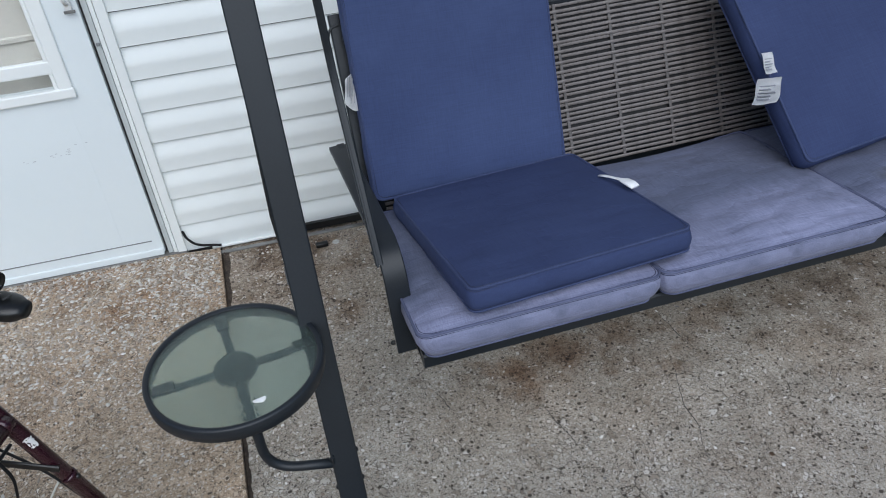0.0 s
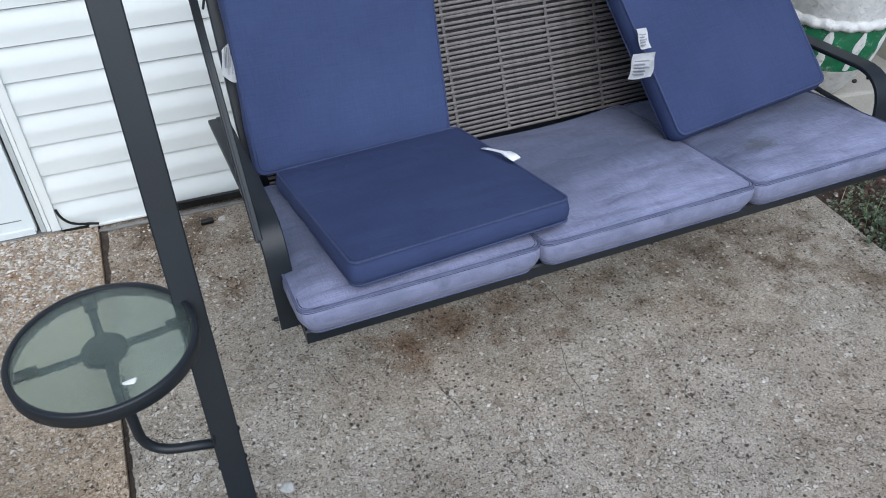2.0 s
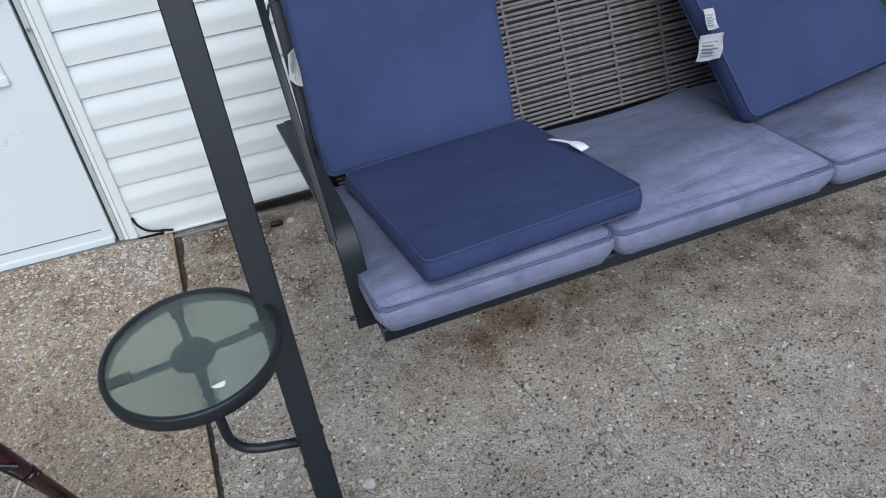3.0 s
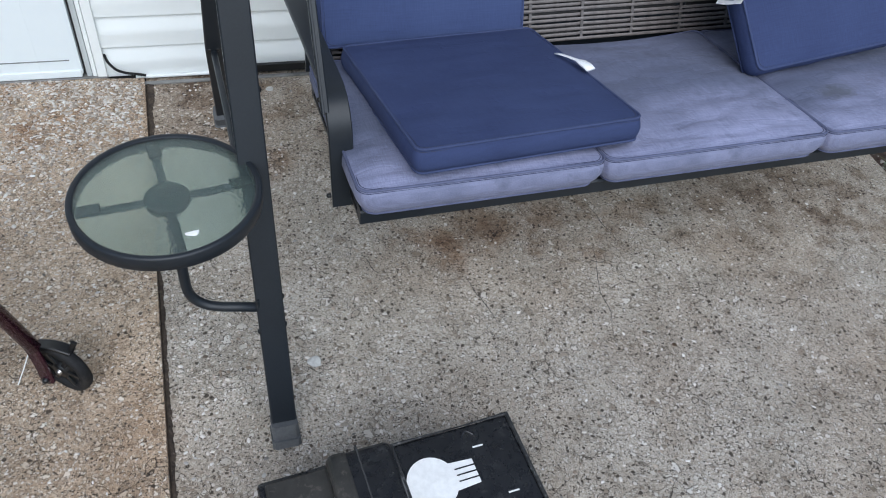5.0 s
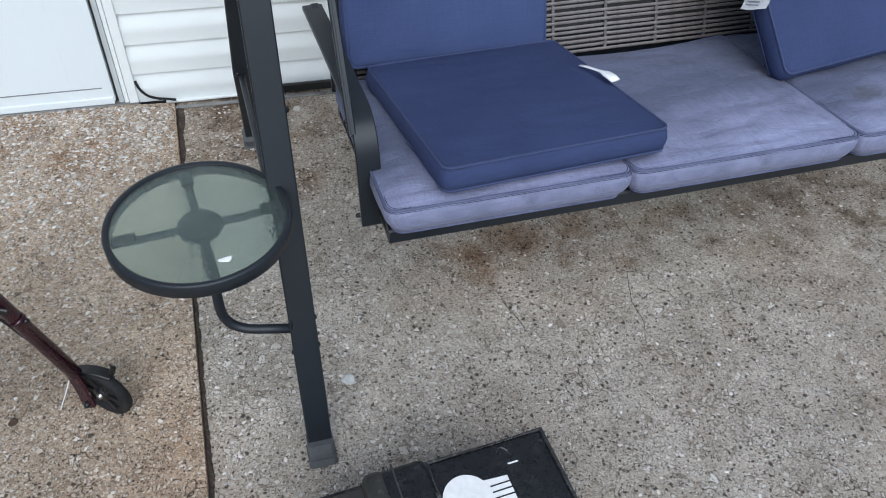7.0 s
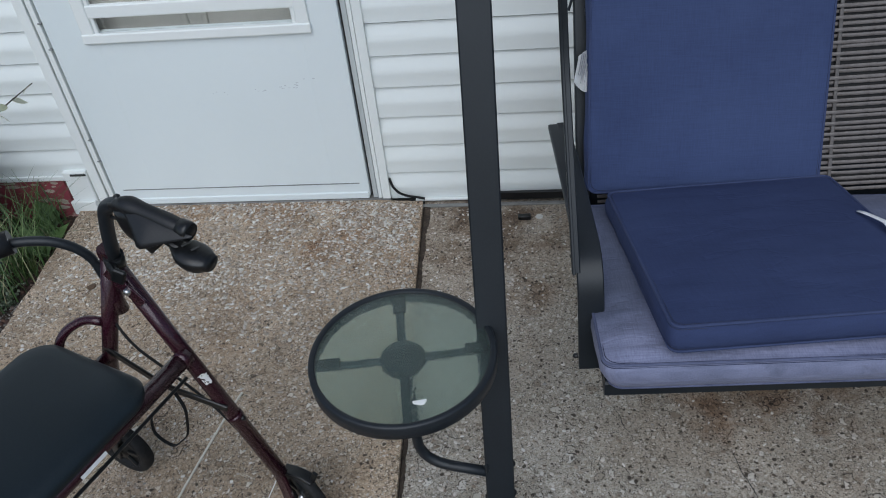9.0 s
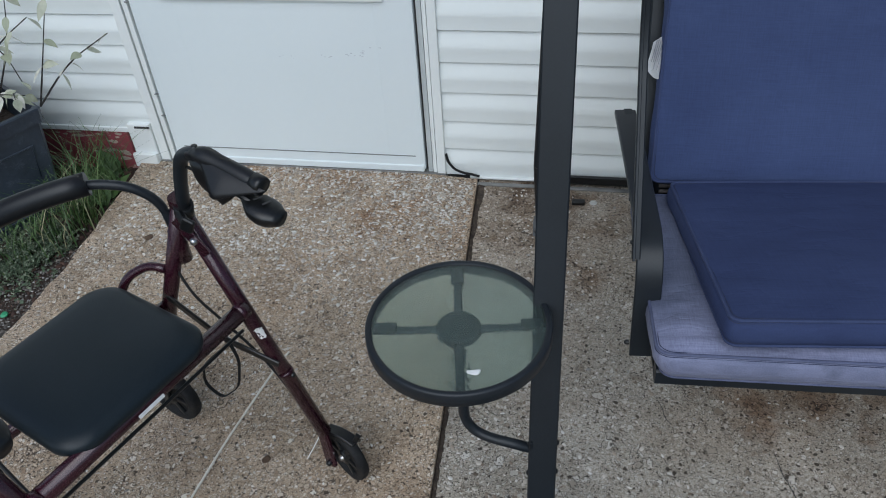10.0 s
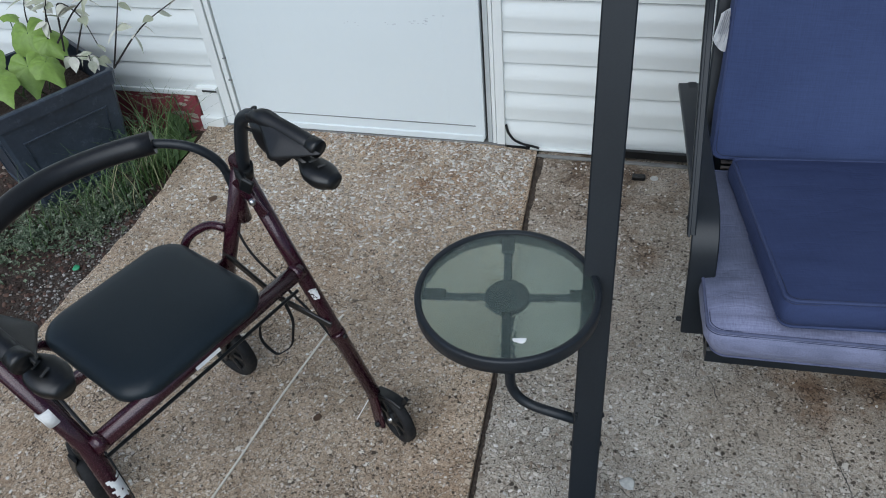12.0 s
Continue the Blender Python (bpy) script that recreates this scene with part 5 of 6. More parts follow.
# the padded seat
def pad(w, d, h, r=0.055, n=16):
    """A padded plate with straight sides, rounded corners and a soft edge."""
    outline = []
    for cx, cy, a0 in ((1, 1, 0), (-1, 1, 90), (-1, -1, 180), (1, -1, 270)):
        for k in range(n):
            a = radians(a0 + 90 * k / (n - 1))
            outline.append((cx * (w / 2 - r) + r * math.cos(a), cy * (d / 2 - r) + r * math.sin(a)))
    n = len(outline)
    prof = [(0.02, h * 0.5 + 0.004), (0.3, h * 0.5 + 0.0038), (0.55, h * 0.5 + 0.003), (0.75, h * 0.5 + 0.0016), (0.87, h * 0.5 - 0.001), (0.94, h * 0.5 - 0.005), (0.98, h * 0.5 - 0.011), (1.0, 0.0), (0.995, -h * 0.3), (0.97, -h * 0.5), (0.9, -h * 0.5), (0.02, -h * 0.5)]
    bm = bmesh.new()
    rows = [[bm.verts.new((x * k, y * k, z)) for x, y in outline] for k, z in prof]
    for a, b in zip(rows, rows[1:]):
        for i in range(n):
            bm.faces.new((a[i], a[(i + 1) % n], b[(i + 1) % n], b[i]))
    bm.faces.new(rows[0][::-1])
    bm.faces.new(rows[-1])
    bmesh.ops.recalc_face_normals(bm, faces=bm.faces)
    return bm


part("seat", pad(0.292, 0.306, 0.034), M["vinyl"], rollator, "black padded vinyl seat", smooth=True, m=pose(-0.123, -0.228, 0.492))
part("seat_board", boxed((-0.25, -0.35, 0.466), (0.005, -0.125, 0.476), 0.004), BLK, rollator)

# the curved backrest bar with its foam sleeve
arc = [(-0.122, 0.010, 0.60), (-0.125, 0.004, 0.68), (-0.150, -0.024, 0.724), (-0.205, -0.066, 0.738), (-0.245, -0.118, 0.734), (-0.273, -0.182, 0.732), (-0.284, -0.245, 0.732)]
whole = arc + [(x, 2 * -0.245 - y, z) for x, y, z in reversed(arc[:-1])]
part("backrest_bar", tube(whole, 0.0085, 12, 0.05), M["black_metal"], rollator, "bent black steel backrest bar")
foam = whole[3:-3]
part("backrest_foam", tube(foam, 0.0205, 20, 0.05), M["foam"], rollator, "black foam sleeve on the backrest bar")

# ---- a white cord on the walkway ----
cord = part("cord", tube([(-0.288, -0.86, SLAB + 0.002), (-0.299, -0.93, SLAB + 0.003), (-0.312, -1.08, SLAB + 0.003), (-0.318, -1.156, SLAB + 0.003), (-0.324, -1.32, SLAB + 0.003), (-0.329, -1.412, SLAB + 0.003), (-0.346, -1.62, SLAB + 0.003)], 0.0028, 8, 0.05), M["cord"])
tagged(cord, "thin white cord lying across the walkway", "cord")
bit = part("cord", tube([(-0.115, -1.15, SLAB + 0.002), (-0.108, -1.11, SLAB + 0.012), (-0.100, -1.08, SLAB + 0.03)], 0.0014, 6, 0.01), M["white_paint"])
tagged(bit, "short frayed end of white string by the wheel", "string")

# ---- toolbox ----
BOXM = pose(0.846, -1.418, 0, 0, 0, 12.5)
chest = thing("toolbox", BOXM, "black plastic toolbox with a camouflage middle and a white emblem", "toolbox")


def wedge(bm, x0, x1, y0, y1, z0, z1, flare):
    made = box(bm, (x0, y0, z0), (x1, y1, z1), 0.006)
    cx, cy = (x0 + x1) / 2, (y0 + y1) / 2
    for v in bm.verts:
        k = 1 + flare * (z1 - v.co.z) / (z1 - z0)
        v.co.x = cx + (v.co.x - cx) * k
        v.co.y = cy + (v.co.y - cy) * k
    return bm


part("body", wedge(bmesh.new(), -0.452, 0.002, -0.255, -0.002, 0.0, 0.17, 0.24), M["box_black"], chest)
part("lid", boxed((-0.466, -0.264, 0.165), (0.008, 0.004, 0.205), 0.008), M["box_black"], chest)
right = part("lid_compartment", boxed((-0.226, -0.255, 0.200), (-0.002, -0.004, 0.216), 0.005), M["box_black"], chest)
bm = sweep(bmesh.new(), [(-0.226, -0.256, 0.2165), (-0.001, -0.256, 0.2165), (-0.001, -0.003, 0.2165), (-0.226, -0.003, 0.2165)], rect(0.009, 0.007, 0.002), (0, 0, 1), True)
part("lid_rim", bm, M["box_edge"], right, "scuffed raised rim")
part("lid_compartment", boxed((-0.454, -0.25, 0.198), (-0.338, -0.006, 0.212), 0.006), M["box_camo"], chest)
bm = box(bmesh.new(), (-0.345, -0.262, 0.16), (-0.228, 0.004, 0.236), 0.016, 4)
hump = part("handle_housing", bm, M["box_black"], chest, "rounded black handle housing")
part("camouflage_panel", box(bmesh.new(), (-0.3475, -0.2635, 0.165), (-0.303, 0.0055, 0.2385), 0.016, 4), M["box_camo"], hump, "mottled brown camouflage panel")
part("groove", boxed((-0.292, -0.266, 0.17), (-0.289, 0.0065, 0.2375), 0.001), M["gap"], hump)
for x, y in ((-0.09, -0.02), (-0.09, -0.215)):
    part("latch", tube([(x - 0.012, y - 0.008, 0.2165), (x, y + 0.006, 0.220), (x + 0.012, y - 0.006, 0.2165)], 0.0025, 8, 0.01), M["box_black"], chest)
# plain white emblem: a round field and a block with slits
def flat(points, thick):
    bm = bmesh.new()
    low, high = [[bm.verts.new((x, y, z)) for x, y in points] for z in (0.0, thick)]
    bm.faces.new(low)
    bm.faces.new(high)
    m_ = len(points)
    for k in range(m_):
        bm.faces.new((low[k], low[(k + 1) % m_], high[(k + 1) % m_], high[k]))
    bmesh.ops.recalc_face_normals(bm, faces=bm.faces)
    return bm


EM = pose(-0.180, -0.094, 0.2165) @ Matrix.Scale(0.98, 4)
part("emblem", flat([(0.046 * math.cos(a), 0.050 * math.sin(a)) for a in [k * math.pi / 20 for k in range(40)]], 0.001), M["white_paint"], right, "plain white painted emblem", m=EM)
part("emblem_block", flat([(0.030, -0.028), (0.084, -0.024), (0.084, 0.024), (0.030, 0.028)], 0.0009), M["white_paint"], right, m=EM)
for y in (-0.012, 0.0, 0.012):
    part("emblem_slit", boxed((0.046, y - 0.0012, 0.001), (0.084, y + 0.0012, 0.0016)), M["box_black"], right, m=EM)
for x0, y0, x1, y1 in ((-0.088, -0.052, -0.068, -0.049), (-0.060, -0.152, -0.040, -0.149), (-0.415, -0.075, -0.393, -0.072)):
    bm = boxed((x0, y0, 0.0), (x1, y1, 0.0008))
    part("lettering_bar", bm, M["white_paint"], chest, m=pose(0, 0, 0.2165 if x0 > -0.3 else 0.2125))

# ---- planter by the door with its plants ----
PL = pose(-1.530, -0.457, -0.032, 0, 0, 64.6)
planter = thing("planter", PL, "square dark slate-blue plastic planter with moulded panels", "planter")
H, T, B = 0.382, 0.202, 0.160
bm = bmesh.new()
levels = [(B, 0.0), (T - 0.012, H - 0.05), (T - 0.004, H - 0.048), (T, H - 0.004), (T - 0.003, H), (T - 0.016, H), (T - 0.018, H - 0.05), (B - 0.004, 0.05)]
rows = []
for h, z in levels:
    rows.append([bm.verts.new((x * h, y * h, z)) for x, y in ((-1, -0.94), (-0.94, -1), (0.94, -1), (1, -0.94), (1, 0.94), (0.94, 1), (-0.94, 1), (-1, 0.94))])
for a, b in zip(rows, rows[1:]):
    for i in range(8):
        bm.faces.new((a[i], a[(i + 1) % 8], b[(i + 1) % 8], b[i]))
bm.faces.new(rows[0][::-1])
bmesh.ops.recalc_face_normals(bm, faces=bm.faces)
tub = part("tub", bm, M["planter"], planter)
for a in (0, 90, 180, 270):
    slope = math.degrees(math.atan((T - 0.012 - B) / (H - 0.05)))
    bm = sweep(bmesh.new(), [(-0.112, 0, 0.045), (0.112, 0, 0.045), (0.134, 0, 0.272), (-0.134, 0, 0.272)], rect(0.008, 0.008, 0.002), (0, 1, 0), True)
    part("panel_moulding", move(bm, pose(0, 0, 0, 0, 0, a) @ pose(0, -B - 0.001, 0, slope)), M["planter"], tub)
part("potting_soil", move(boxed((-1, -1, 0.0), (1, 1, 0.05)), Matrix.Translation((0, 0, H - 0.125)) @ Matrix.Diagonal((0.172, 0.172, 1, 1))), M["soil"], planter, "dark potting soil")


def leaf_into(verts, faces, m, length, width, curl):
    """A leaf blade with a fold along its rib."""
    base = len(verts)
    n = 7
    for i in range(n + 1):
        s = i / n
        w = width * (math.sin(math.pi * min(1, s * 1.02) ** 0.72)) * (1 + 0.10 * math.sin(s * 22)) + 0.0004
        z = -curl * s * s
        for k in (-1, 0, 1):
            verts.append(tuple(m @ Vector((k * w, s * length, z + (0.18 * w if k else 0.0)))))
    for i in range(n):
        for k in range(2):
            a = base + i * 3 + k
            faces.append((a, a + 1, a + 4, a + 3))


def joined(name, verts, faces, mat, parent=None, label="", smooth=True):
    me = bpy.data.meshes.new(name)
    me.from_pydata(verts, [], faces)
    me.materials.append(mat)
    if smooth:
        for p in me.polygons:
            p.use_smooth = True
    ob = new(name, me)
    if parent:
        ob.parent = parent
    if label:
        ob["label"] = label
    return ob


def lobed_leaf(size, curl, seed):
    """A broad three-lobed leaf with sunken ribs, its stalk at the origin, its tip along -y."""
    bm = bmesh.new()
    n, rings = 56, 5
    mid = bm.verts.new((0, 0, 0))
    rows = []
    for k in range(1, rings + 1):
        row = []
        for i in range(n):
            a = 2 * math.pi * i / n
            b = (a - 1.5 * math.pi + math.pi) % (2 * math.pi) - math.pi
            edge_ = ((0.0, 1.20), (0.09, 1.00), (0.25, 0.78), (0.50, 0.66), (0.85, 0.66), (1.05, 0.70), (1.30, 0.60), (1.9, 0.55), (2.4, 0.56), (2.8, 0.54), (3.02, 0.38), (3.15, 0.14))
            q = abs(b)
            for (a0, r0), (a1, r1) in zip(edge_, edge_[1:]):
                if a0 <= q <= a1:
                    lobe = r0 + (r1 - r0) * (q - a0) / (a1 - a0)
            r = size * lobe * k / rings * (1 + 0.02 * math.sin(9 * a + seed))
            rib = 0.0
            for c in (0.0, 1.15, -1.15, 2.2, -2.2):
                rib += math.exp(-((b - c) / 0.13) ** 2)
            z = -curl * size * (k / rings) ** 2 + 0.05 * size * (k / rings) * (1 - rib) + 0.03 * size * math.sin(5 * a + seed) * (k / rings) ** 2
            row.append(bm.verts.new((r * math.cos(a), r * math.sin(a), z)))
        rows.append(row)
    for i in range(n):
        bm.faces.new((mid, rows[0][i], rows[0][(i + 1) % n]))
        for a, b in zip(rows, rows[1:]):
            bm.faces.new((a[i], b[i], b[(i + 1) % n], a[(i + 1) % n]))
    bmesh.ops.recalc_face_normals(bm, faces=bm.faces)
    return bm


rnd = random.Random(21)


def drawn(p):
    """A place of the plants, brought along with the planter."""
    return Vector((0.574, -2.077, 1.5)) + 0.95 * (Vector(p) - Vector((0.574, -2.077, 1.5)))


POT = Vector((-1.54, -0.45, H - 0.115))
vine = thing("broad_leaf_plant", Matrix.Translation(POT), "green plant with broad pointed lobed leaves in the planter", "plant")
for x, y, z, size, turn, dip in ((-1.555, -0.365, 0.445, 0.135, 42, 46), (-1.49, -0.355, 0.425, 0.105, 72, 38), (-1.425, -0.455, 0.405, 0.108, 80, 36), (-1.465, -0.49, 0.405, 0.118, 48, 52),
                                 (-1.475, -0.60, 0.420, 0.110, 58, 30), (-1.70, -0.29, 0.455, 0.060, 80, 10), (-1.64, -0.48, 0.405, 0.11, 20, 36), (-1.60, -0.56, 0.40, 0.10, 10, 40)):
    foot = Vector((rnd.uniform(-0.05, 0.05), rnd.uniform(-0.05, 0.05), 0.0))
    tip = Vector((x, y, z)) - POT
    part("stalk", tube([foot, foot.lerp(tip, 0.6) + Vector((0, 0, 0.03)), tip], 0.0018, 6, 0.03), M["grass"], vine)
    part("leaf", lobed_leaf(size * 0.80, rnd.uniform(0.15, 0.4), rnd.uniform(0, 6)), M["broad"], vine, smooth=True, m=Matrix.Translation(tip) @ pose(0, 0, 0, 0, 0, turn) @ pose(0, 0, 0, dip, rnd.uniform(-12, 12), 0))
DRY = Vector((-1.45, -0.37, H - 0.115))
dry = thing("dry_shrub", Matrix.Translation(DRY), "dry shrub with dark stems and pale whitish leaves", "plant")
for way in ([(-1.36, -0.27, 0.29), (-1.28, -0.27, 0.45), (-1.17, -0.28, 0.66)], [(-1.36, -0.27, 0.29), (-1.20, -0.26, 0.45), (-1.01, -0.27, 0.563)], [(-1.56, -0.27, 0.36), (-1.42, -0.27, 0.50), (-1.26, -0.28, 0.60)],
            [(-1.56, -0.26, 0.32), (-1.49, -0.27, 0.52), (-1.41, -0.27, 0.475), (-1.39, -0.27, 0.374)], [(-1.60, -0.27, 0.30), (-1.50, -0.28, 0.325), (-1.37, -0.30, 0.345)], [(-1.62, -0.27, 0.30), (-1.58, -0.26, 0.44), (-1.50, -0.25, 0.60)],
            [(-1.60, -0.25, 0.30), (-1.62, -0.22, 0.44), (-1.56, -0.20, 0.62)], [(-1.64, -0.27, 0.30), (-1.70, -0.24, 0.42), (-1.66, -0.20, 0.55)], [(-1.55, -0.22, 0.30), (-1.50, -0.15, 0.45), (-1.47, -0.12, 0.60)], [(-1.45, -0.28, 0.29), (-1.40, -0.31, 0.36), (-1.36, -0.35, 0.36)]):
    path = fillet([drawn(q) - DRY for q in way], 0.12, 7)
    stem = part("stem", sweep(bmesh.new(), path, ring(0.0027, 6), (0, 1, 0), False, lambda q: 1.15 - 0.6 * q), M["stem"], dry)
    verts, faces = [], []
    for s in (0.35, 0.45, 0.55, 0.66, 0.78, 0.88, 0.95, 1.0):
        if rnd.random() < 0.70 or s == 1.0:
            q = path[min(len(path) - 1, int(s * (len(path) - 1)))]
            leaf_into(verts, faces, Matrix.Translation(q) @ pose(0, 0, 0, rnd.uniform(-70, 20), rnd.uniform(-40, 40), rnd.uniform(120, 330)), rnd.uniform(0.035, 0.065), rnd.uniform(0.009, 0.016), rnd.uniform(0.0, 0.012))
    joined("leaves", verts, faces, M["pale"], stem, "pale dry leaves")

# ---- the bed beside the walkway: grass, weeds, mulch ----
def blades(name, spots, mat, label, category, seed, lengths, width, lean):
    rnd = random.Random(seed)
    verts, faces = [], []
    for x, y, n, spread in spots:
        for _ in range(n):
            px, py = x + rnd.gauss(0, spread), y + rnd.gauss(0, spread)
            if -1.13 < px < 2.29 and py > -1.2 and px > -1.10 + 0.07 * (py + 0.4):
                continue
            if py > -0.02:
                continue
            L = rnd.uniform(*lengths)
            a = rnd.uniform(0, 2 * math.pi)
            bend = rnd.uniform(*lean) * L
            dx, dy = math.cos(a), math.sin(a)
            w = width * rnd.uniform(0.6, 1.3)
            base = len(verts)
            n_ = 4
            for i in range(n_ + 1):
                s = i / n_
                cx, cy, cz = px + dx * bend * s * s, py + dy * bend * s * s, -0.03 + L * (s - 0.28 * lean[1] * s * s)
                ww = w * (1 - s * 0.92)
                verts += [(cx - dy * ww, cy + dx * ww, cz), (cx + dy * ww, cy - dx * ww, cz)]
            for i in range(n_):
                b = base + i * 2
                faces.append((b, b + 1, b + 3, b + 2))
    me = bpy.data.meshes.new(name)
    me.from_pydata(verts, [], faces)
    me.materials.append(mat)
    return tagged(new(name, me), label, category, kind="stuff")


blades("grass", [(-1.36, -0.22, 16, 0.03), (-1.28, -0.24, 30, 0.03), (-1.24, -0.30, 55, 0.04), (-1.20, -0.43, 65, 0.04), (-1.23, -0.56, 55, 0.05), (-1.24, -0.18, 14, 0.03), (-1.29, -0.62, 40, 0.05), (-1.22, -0.40, 45, 0.035), (-1.40, -0.76, 16, 0.05), (-1.9, -0.95, 80, 0.2)], M["grass"], "long green grass blades growing beside the walkway", "grass", 3, (0.10, 0.34), 0.0026, (0.3, 1.0))
for x, y, size, turn, dip in ((-1.25, -0.185, 0.055, 150, -50), (-1.28, -0.20, 0.045, 90, -30), (-1.185, -0.341, 0.06, 160, -55), (-1.20, -0.31, 0.05, 60, -40), (-1.235, -0.26, 0.045, 120, -35)):
    verts, faces = [], []
    leaf_into(verts, faces, pose(0, 0, 0, -dip, 0, turn - 90), size * 2.2, size * 0.62, 0.02)
    weed_ = joined("broad_weed", verts, faces, M["grass"])
    weed_.matrix_basis = pose(x, y, -0.03)
    tagged(weed_, "broad dark green weed leaf at the slab edge", "weed", "broad weeds")


def weeds(name, spots, seed, size, mat, label):
    """Low sprigs: arching stems with pairs of small leaves, over a scatter of single leaves."""
    rnd = random.Random(seed)
    verts, faces = [], []

    def blade(m, l, w):
        base = len(verts)
        for p in ((0, 0, 0), (-w * l, 0.5 * l, 0.1 * l), (0, l, 0), (w * l, 0.5 * l, 0.1 * l)):
            verts.append(tuple(m @ Vector(p)))
        faces.append((base, base + 1, base + 2, base + 3))

    for x, y, n, spread in spots:
        for _ in range(n):
            px, py = x + rnd.gauss(0, spread), y + rnd.gauss(0, spread)
            if -1.12 + 0.03 * py < px < 2.27:
                continue
            if rnd.random() < 0.45:
                blade(pose(px, py, -0.03 + abs(rnd.gauss(0, 0.012)), rnd.uniform(-50, 40), rnd.uniform(-40, 40), rnd.uniform(0, 360)), rnd.uniform(*size), rnd.uniform(0.3, 0.5))
                continue
            if rnd.random() < 0.80:
                continue
            a, reach, rise = rnd.uniform(0, 2 * math.pi), rnd.uniform(0.02, 0.075), rnd.uniform(0.03, 0.11)
            k = rnd.randint(8, 14)
            old = None
            for i in range(k + 1):
                q = i / k
                c = Vector((px + math.cos(a) * reach * q * q, py + math.sin(a) * reach * q * q, -0.032 + rise * (q - 0.25 * q * q)))
                if old:
                    base = len(verts)
                    verts.extend([tuple(old + Vector((0.0007, 0, 0))), tuple(old - Vector((0.0007, 0, 0))), tuple(c)])
                    faces.append((base, base + 1, base + 2))
                old = c
                if i > 1:
                    for turn in (60, -60):
                        blade(Matrix.Translation(c) @ pose(0, 0, 0, rnd.uniform(-5, 45), rnd.uniform(-30, 30), math.degrees(a) - 90 + turn + rnd.uniform(-25, 25)), rnd.uniform(*size) * (1.15 - 0.5 * q), rnd.uniform(0.22, 0.4))
    me = bpy.data.meshes.new(name)
    me.from_pydata(verts, [], faces)
    me.materials.append(mat)
    return tagged(new(name, me), label, "weeds", kind="stuff")


weeds("small_weeds", [(-1.30, -0.66, 900, 0.055), (-1.40, -0.80, 900, 0.07), (-1.24, -0.57, 500, 0.04), (-1.60, -0.88, 700, 0.10), (-1.22, -0.76, 160, 0.05)], 8, (0.006, 0.016), M["weed"], "low small-leaved weeds on the soil")
weeds("small_weeds", [(2.40, -0.62, 500, 0.09), (2.50, -0.85, 600, 0.12), (2.45, -1.15, 300, 0.10)], 18, (0.006, 0.018), M["weed"], "low weeds in the bed beside the patio")
blades("grass", [(2.42, -0.60, 60, 0.07), (2.55, -0.80, 90, 0.10), (2.60, -1.10, 70, 0.12)], M["grass"], "short grass blades in the bed beside the patio", "grass", 13, (0.05, 0.16), 0.0022, (0.3, 1.0))


def in_bed(x, y):
    return 1.0 if x < -1.10 + 0.055 * (-y - 0.4) - 0.0 else 0.0


pebbles("mulch", 5200, (-2.1, -1.0, -1.75, -0.03), -0.028, (0.003, 0.013), 31, M["mulch"], "dark wood mulch and small stones on the soil", "mulch", in_bed, 0.5, 0.1)
pebbles("gravel", 3600, (-1.45, -1.02, -1.6, -0.55), -0.027, (0.002, 0.0065), 37, M["gravel"], "grey gravel along the walkway edge", "gravel", lambda x, y: in_bed(x, y) * max(0.0, min(1.0, 1.15 - (-1.08 - x) / 0.20)), 0.5, 0.1)
pebbles("gravel", 900, (2.22, 2.6, -1.3, -0.3), -0.027, (0.002, 0.009), 41, M["gravel"], "grey gravel along the patio edge", "gravel", lambda x, y: max(0.0, 1.0 - abs(x - 2.27 - 0.2 * max(0, -y - 0.7)) / 0.12), 0.5, 0.1)
pebbles("mulch", 2600, (2.2, 2.9, -1.3, -0.02), -0.028, (0.004, 0.016), 32, M["mulch"], "dark wood mulch in the bed beside the patio", "mulch", lambda x, y: 1.0 if x > 2.245 + 0.2 * max(0, -y - 0.7) else 0.0, 0.5, 0.1)
pebbles("aggregate", 9000, (-1.08, 0.24, -1.75, -0.04), SLAB, (0.0016, 0.0070), 33, M["pebble"], "exposed tan and white pebbles in the walkway concrete", "pebbles", on_walk, 0.34, 0.5, (0.35, 0.9))
pebbles("aggregate", 4600, (-1.07, 0.12, -1.0, -0.04), SLAB, (0.0034, 0.0108), 39, M["chip"], "coarser exposed pebbles in the walkway before the door", "pebbles", lambda x, y: on_walk(x, y) * max(0.0, 1 + y / 0.95), 0.42, 0.42, (0.28, 0.75), 1.3)
pebbles("aggregate", 8500, (0.0, 2.15, -2.0, 0.15), 0.0, (0.002, 0.0085), 34, M["pebble"], "exposed small pebbles in the patio concrete", "pebbles", on_patio, 0.30, 0.5, (0.25, 0.8))

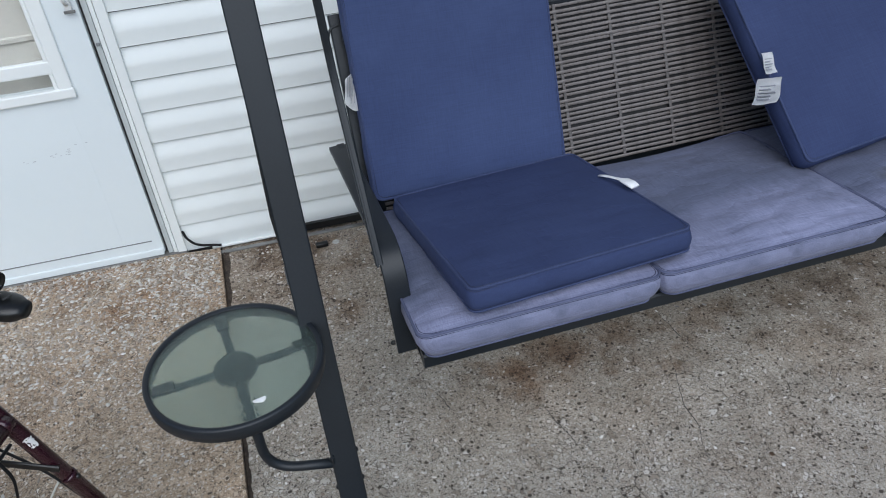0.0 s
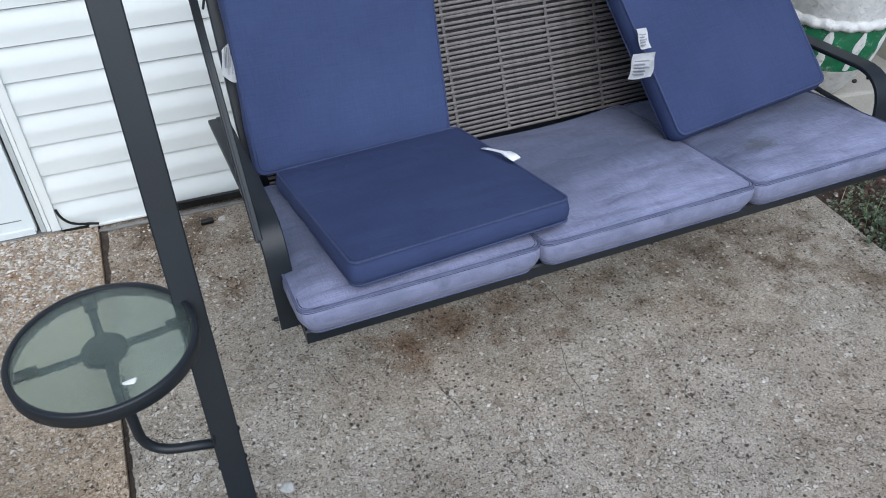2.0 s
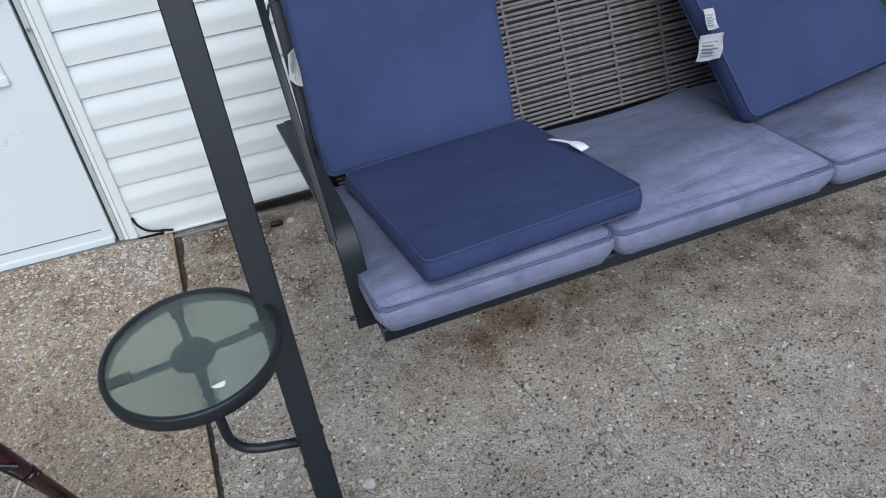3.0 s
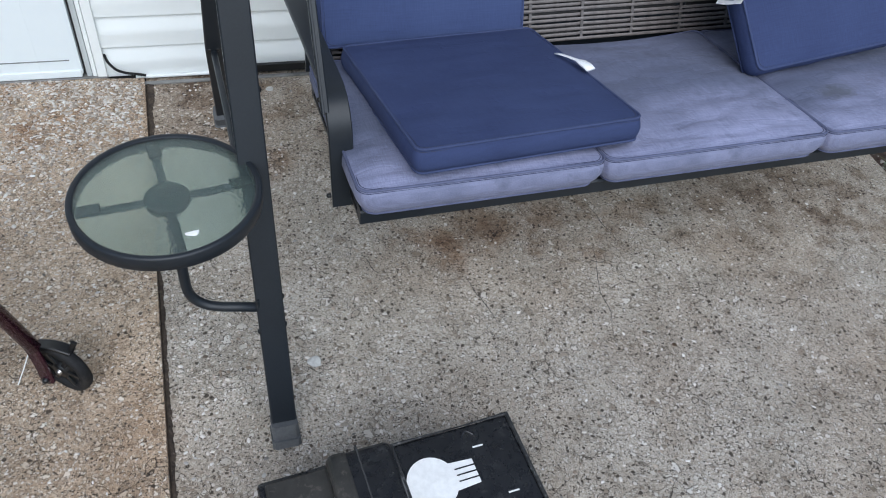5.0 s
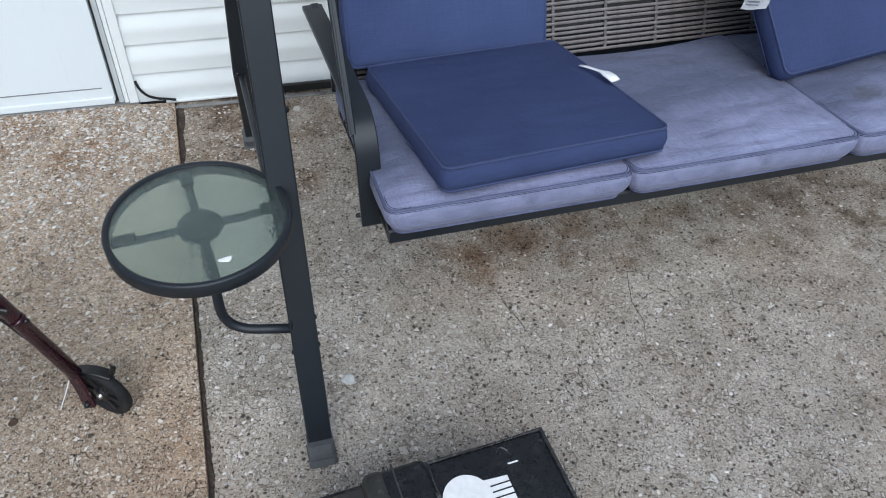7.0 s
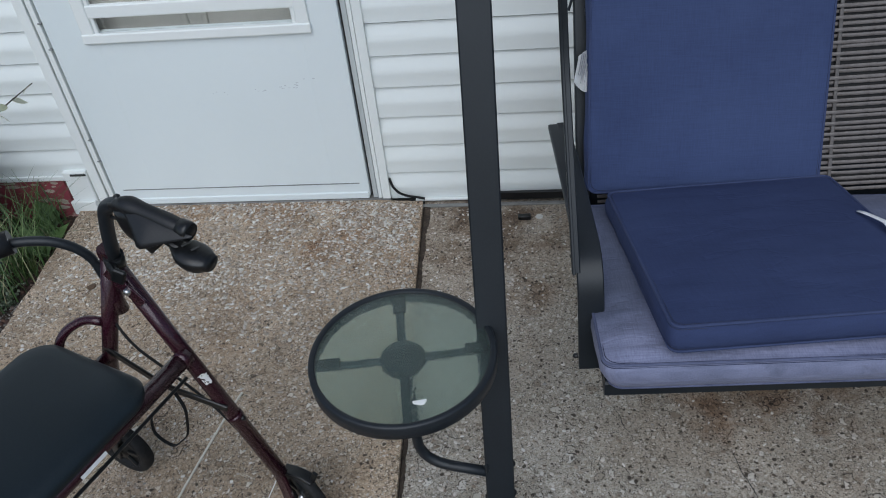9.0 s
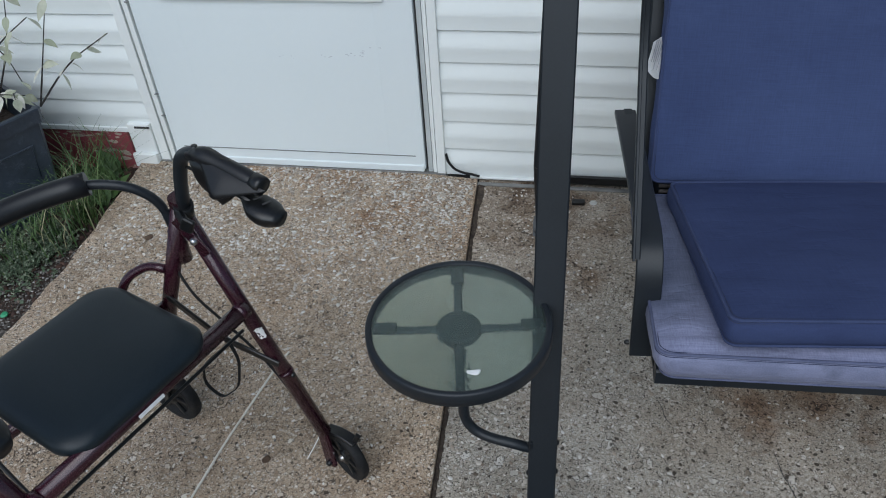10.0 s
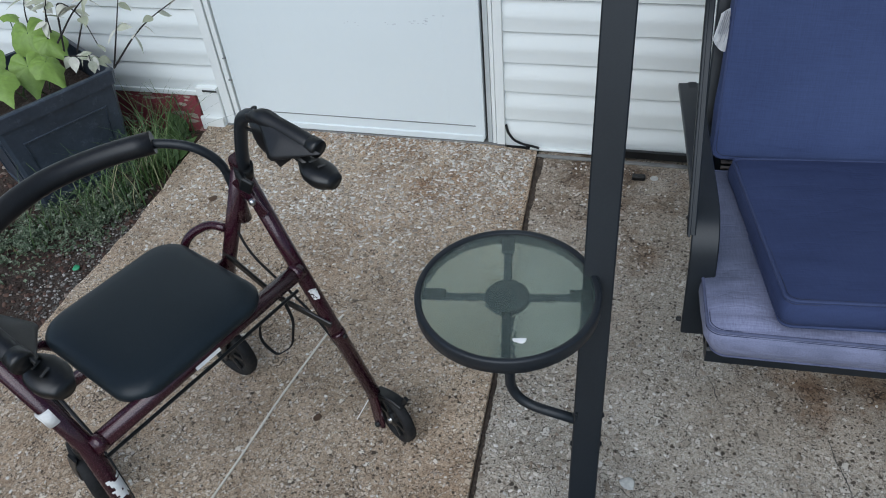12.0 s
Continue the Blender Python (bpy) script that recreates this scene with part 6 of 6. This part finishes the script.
# single small things on the ground
for x, y, r, s, mat, words in ((0.495, -1.120, 0.016, 1, "pale_stone", "pale flat stone set in the patio"), (0.34, -0.075, 0.018, 2, "black_plastic", "small black plastic piece by the wall"), (0.385, -0.062, 0.012, 3, "pale_stone", "pale pebble by the wall"), (-0.206, -1.173, 0.010, 4, "brown_leaf", "small dead brown leaf on the walkway"), (-0.904, -0.518, 0.014, 5, "brown_leaf", "small dead brown leaf on the walkway"), (1.352, -1.135, 0.006, 6, "brown_leaf", "small dark seed on the patio"), (-1.172, -0.872, 0.012, 7, "leafgreen_bit", "bright green scrap on the soil")):
    rr = random.Random(s)
    bm = bmesh.new()
    bmesh.ops.create_icosphere(bm, subdivisions=2, radius=r)
    if mat == "black_plastic":
        bm.free()
        bm = boxed((-0.020, -0.009, -0.003), (0.020, 0.009, 0.012), 0.003)
    for v in [] if mat == "black_plastic" else bm.verts:
        v.co.z *= 0.12 if mat in ("pale_stone", "brown_leaf") else 0.4
        v.co *= 1 + 0.3 * noise.noise(v.co * 90 + Vector((s, 0, 0)))
    z0 = SLAB if -1.08 < x < joint_x(y) else (-0.022 if x < -1.08 else 0.0)
    ob = part("stone" if mat == "pale_stone" else "debris", bm, M[mat], smooth=True, m=pose(x, y, z0 + (0.001 if mat == "pale_stone" else 0.0025), 0, 0, 8 if mat == "black_plastic" else s * 50))
    tagged(ob, words, "debris")

# ---- at the far end: a painted pot on a low beige block ----
plinth = part("plinth", boxed((2.24, -0.31, -0.03), (3.05, 0.20, 0.285), 0.01), M["beige"])
tagged(plinth, "beige masonry block at the end of the patio", "block")
far_wall = part("wall_east", boxed((2.66, -0.30, 0.14), (3.3, 0.24, 1.2), 0.01), M["beige"])
tagged(far_wall, "beige rendered pier beside the flower pot", "wall", kind="structure")
pot = thing("flower_pot", pose(2.315, -0.215, 0.285) @ Matrix.Scale(1.15, 4), "white glazed pot with a green band and white leaves", "pot")
bm = lathe([(0.0001, 0.0), (0.07, 0.0), (0.085, 0.02), (0.115, 0.075), (0.128, 0.10)], 48)
part("pot_base", bm, M["ceramic_white"], pot)
part("leaf_band", lathe([(0.128, 0.10), (0.142, 0.15), (0.146, 0.20), (0.140, 0.225)], 48), M["ceramic_green"], pot, "green glazed band")
for k in range(11):
    verts, faces = [], []
    a = k * 360 / 11
    m = pose(0, 0, 0, 0, 0, a)
    n_ = 6
    base = 0
    for i in range(n_ + 1):
        s = i / n_
        z = 0.105 + 0.115 * s
        r = 0.130 + 0.0165 * math.sin(min(1, s) * 1.7)
        w = 0.11 * math.sin(math.pi * (0.15 + 0.8 * s)) * (1 + 0.2 * math.sin(s * 17 + k))
        for q in (-1, 0, 1):
            b = q * w + 0.1 * s
            verts.append(tuple(m @ Vector(((r + 0.004 * (1 - abs(q))) * math.cos(b), (r + 0.004 * (1 - abs(q))) * math.sin(b), z))))
    for i in range(n_):
        for q in range(2):
            c = i * 3 + q
            faces.append((c, c + 1, c + 4, c + 3))
    joined("painted_leaf", verts, faces, M["ceramic_white"], pot, "white leaf relief")
bm = bmesh.new()
sweep(bm, [((0.146 + 0.002 * math.sin(k * 0.7)) * math.cos(k * math.pi / 100), (0.146 + 0.002 * math.sin(k * 0.7)) * math.sin(k * math.pi / 100), 0.232 + 0.002 * math.cos(k * 0.7)) for k in range(200)], ring(0.014, 10), (0, 0, 1), True)
part("rope_rim", bm, M["ceramic_white"], pot, "rope-moulded white rim")
bm = lathe([(0.140, 0.236), (0.152, 0.26), (0.150, 0.30), (0.160, 0.33), (0.150, 0.335), (0.135, 0.30), (0.130, 0.25)], 48)
for v in bm.verts:
    v.co *= 1 + 0.02 * noise.noise(v.co * 30)
part("rim", bm, M["ceramic_white"], pot)

# hairline cracks in the patio
for way in ([(1.245, -0.78), (1.238, -0.83), (1.230, -0.88), (1.222, -0.92), (1.216, -0.955), (1.226, -1.02), (1.212, -1.084), (1.210, -1.133)], [(1.270, -0.62), (1.284, -0.67), (1.296, -0.72), (1.317, -0.78)],
            [(0.880, -0.88), (0.887, -0.91), (0.903, -0.955), (0.928, -1.006), (0.935, -1.04)], [(0.620, -0.785), (0.640, -0.82), (0.645, -0.845), (0.662, -0.86)]):
    line = [(q.x + 0.003 * noise.noise((q.x * 60, q.y * 60, 1)), q.y, 0.0004) for q in fillet([(x, y, 0) for x, y in way], 0.012, 3)]
    crack = part("crack", sweep(bmesh.new(), line, rect(0.0014, 0.0006, 0.0001), (0, 0, 1), False, lambda q: 0.4 + 0.9 * math.sin(math.pi * min(0.95, max(0.05, q)))), M["gap"])
    tagged(crack, "hairline crack in the patio concrete", "crack", kind="structure")
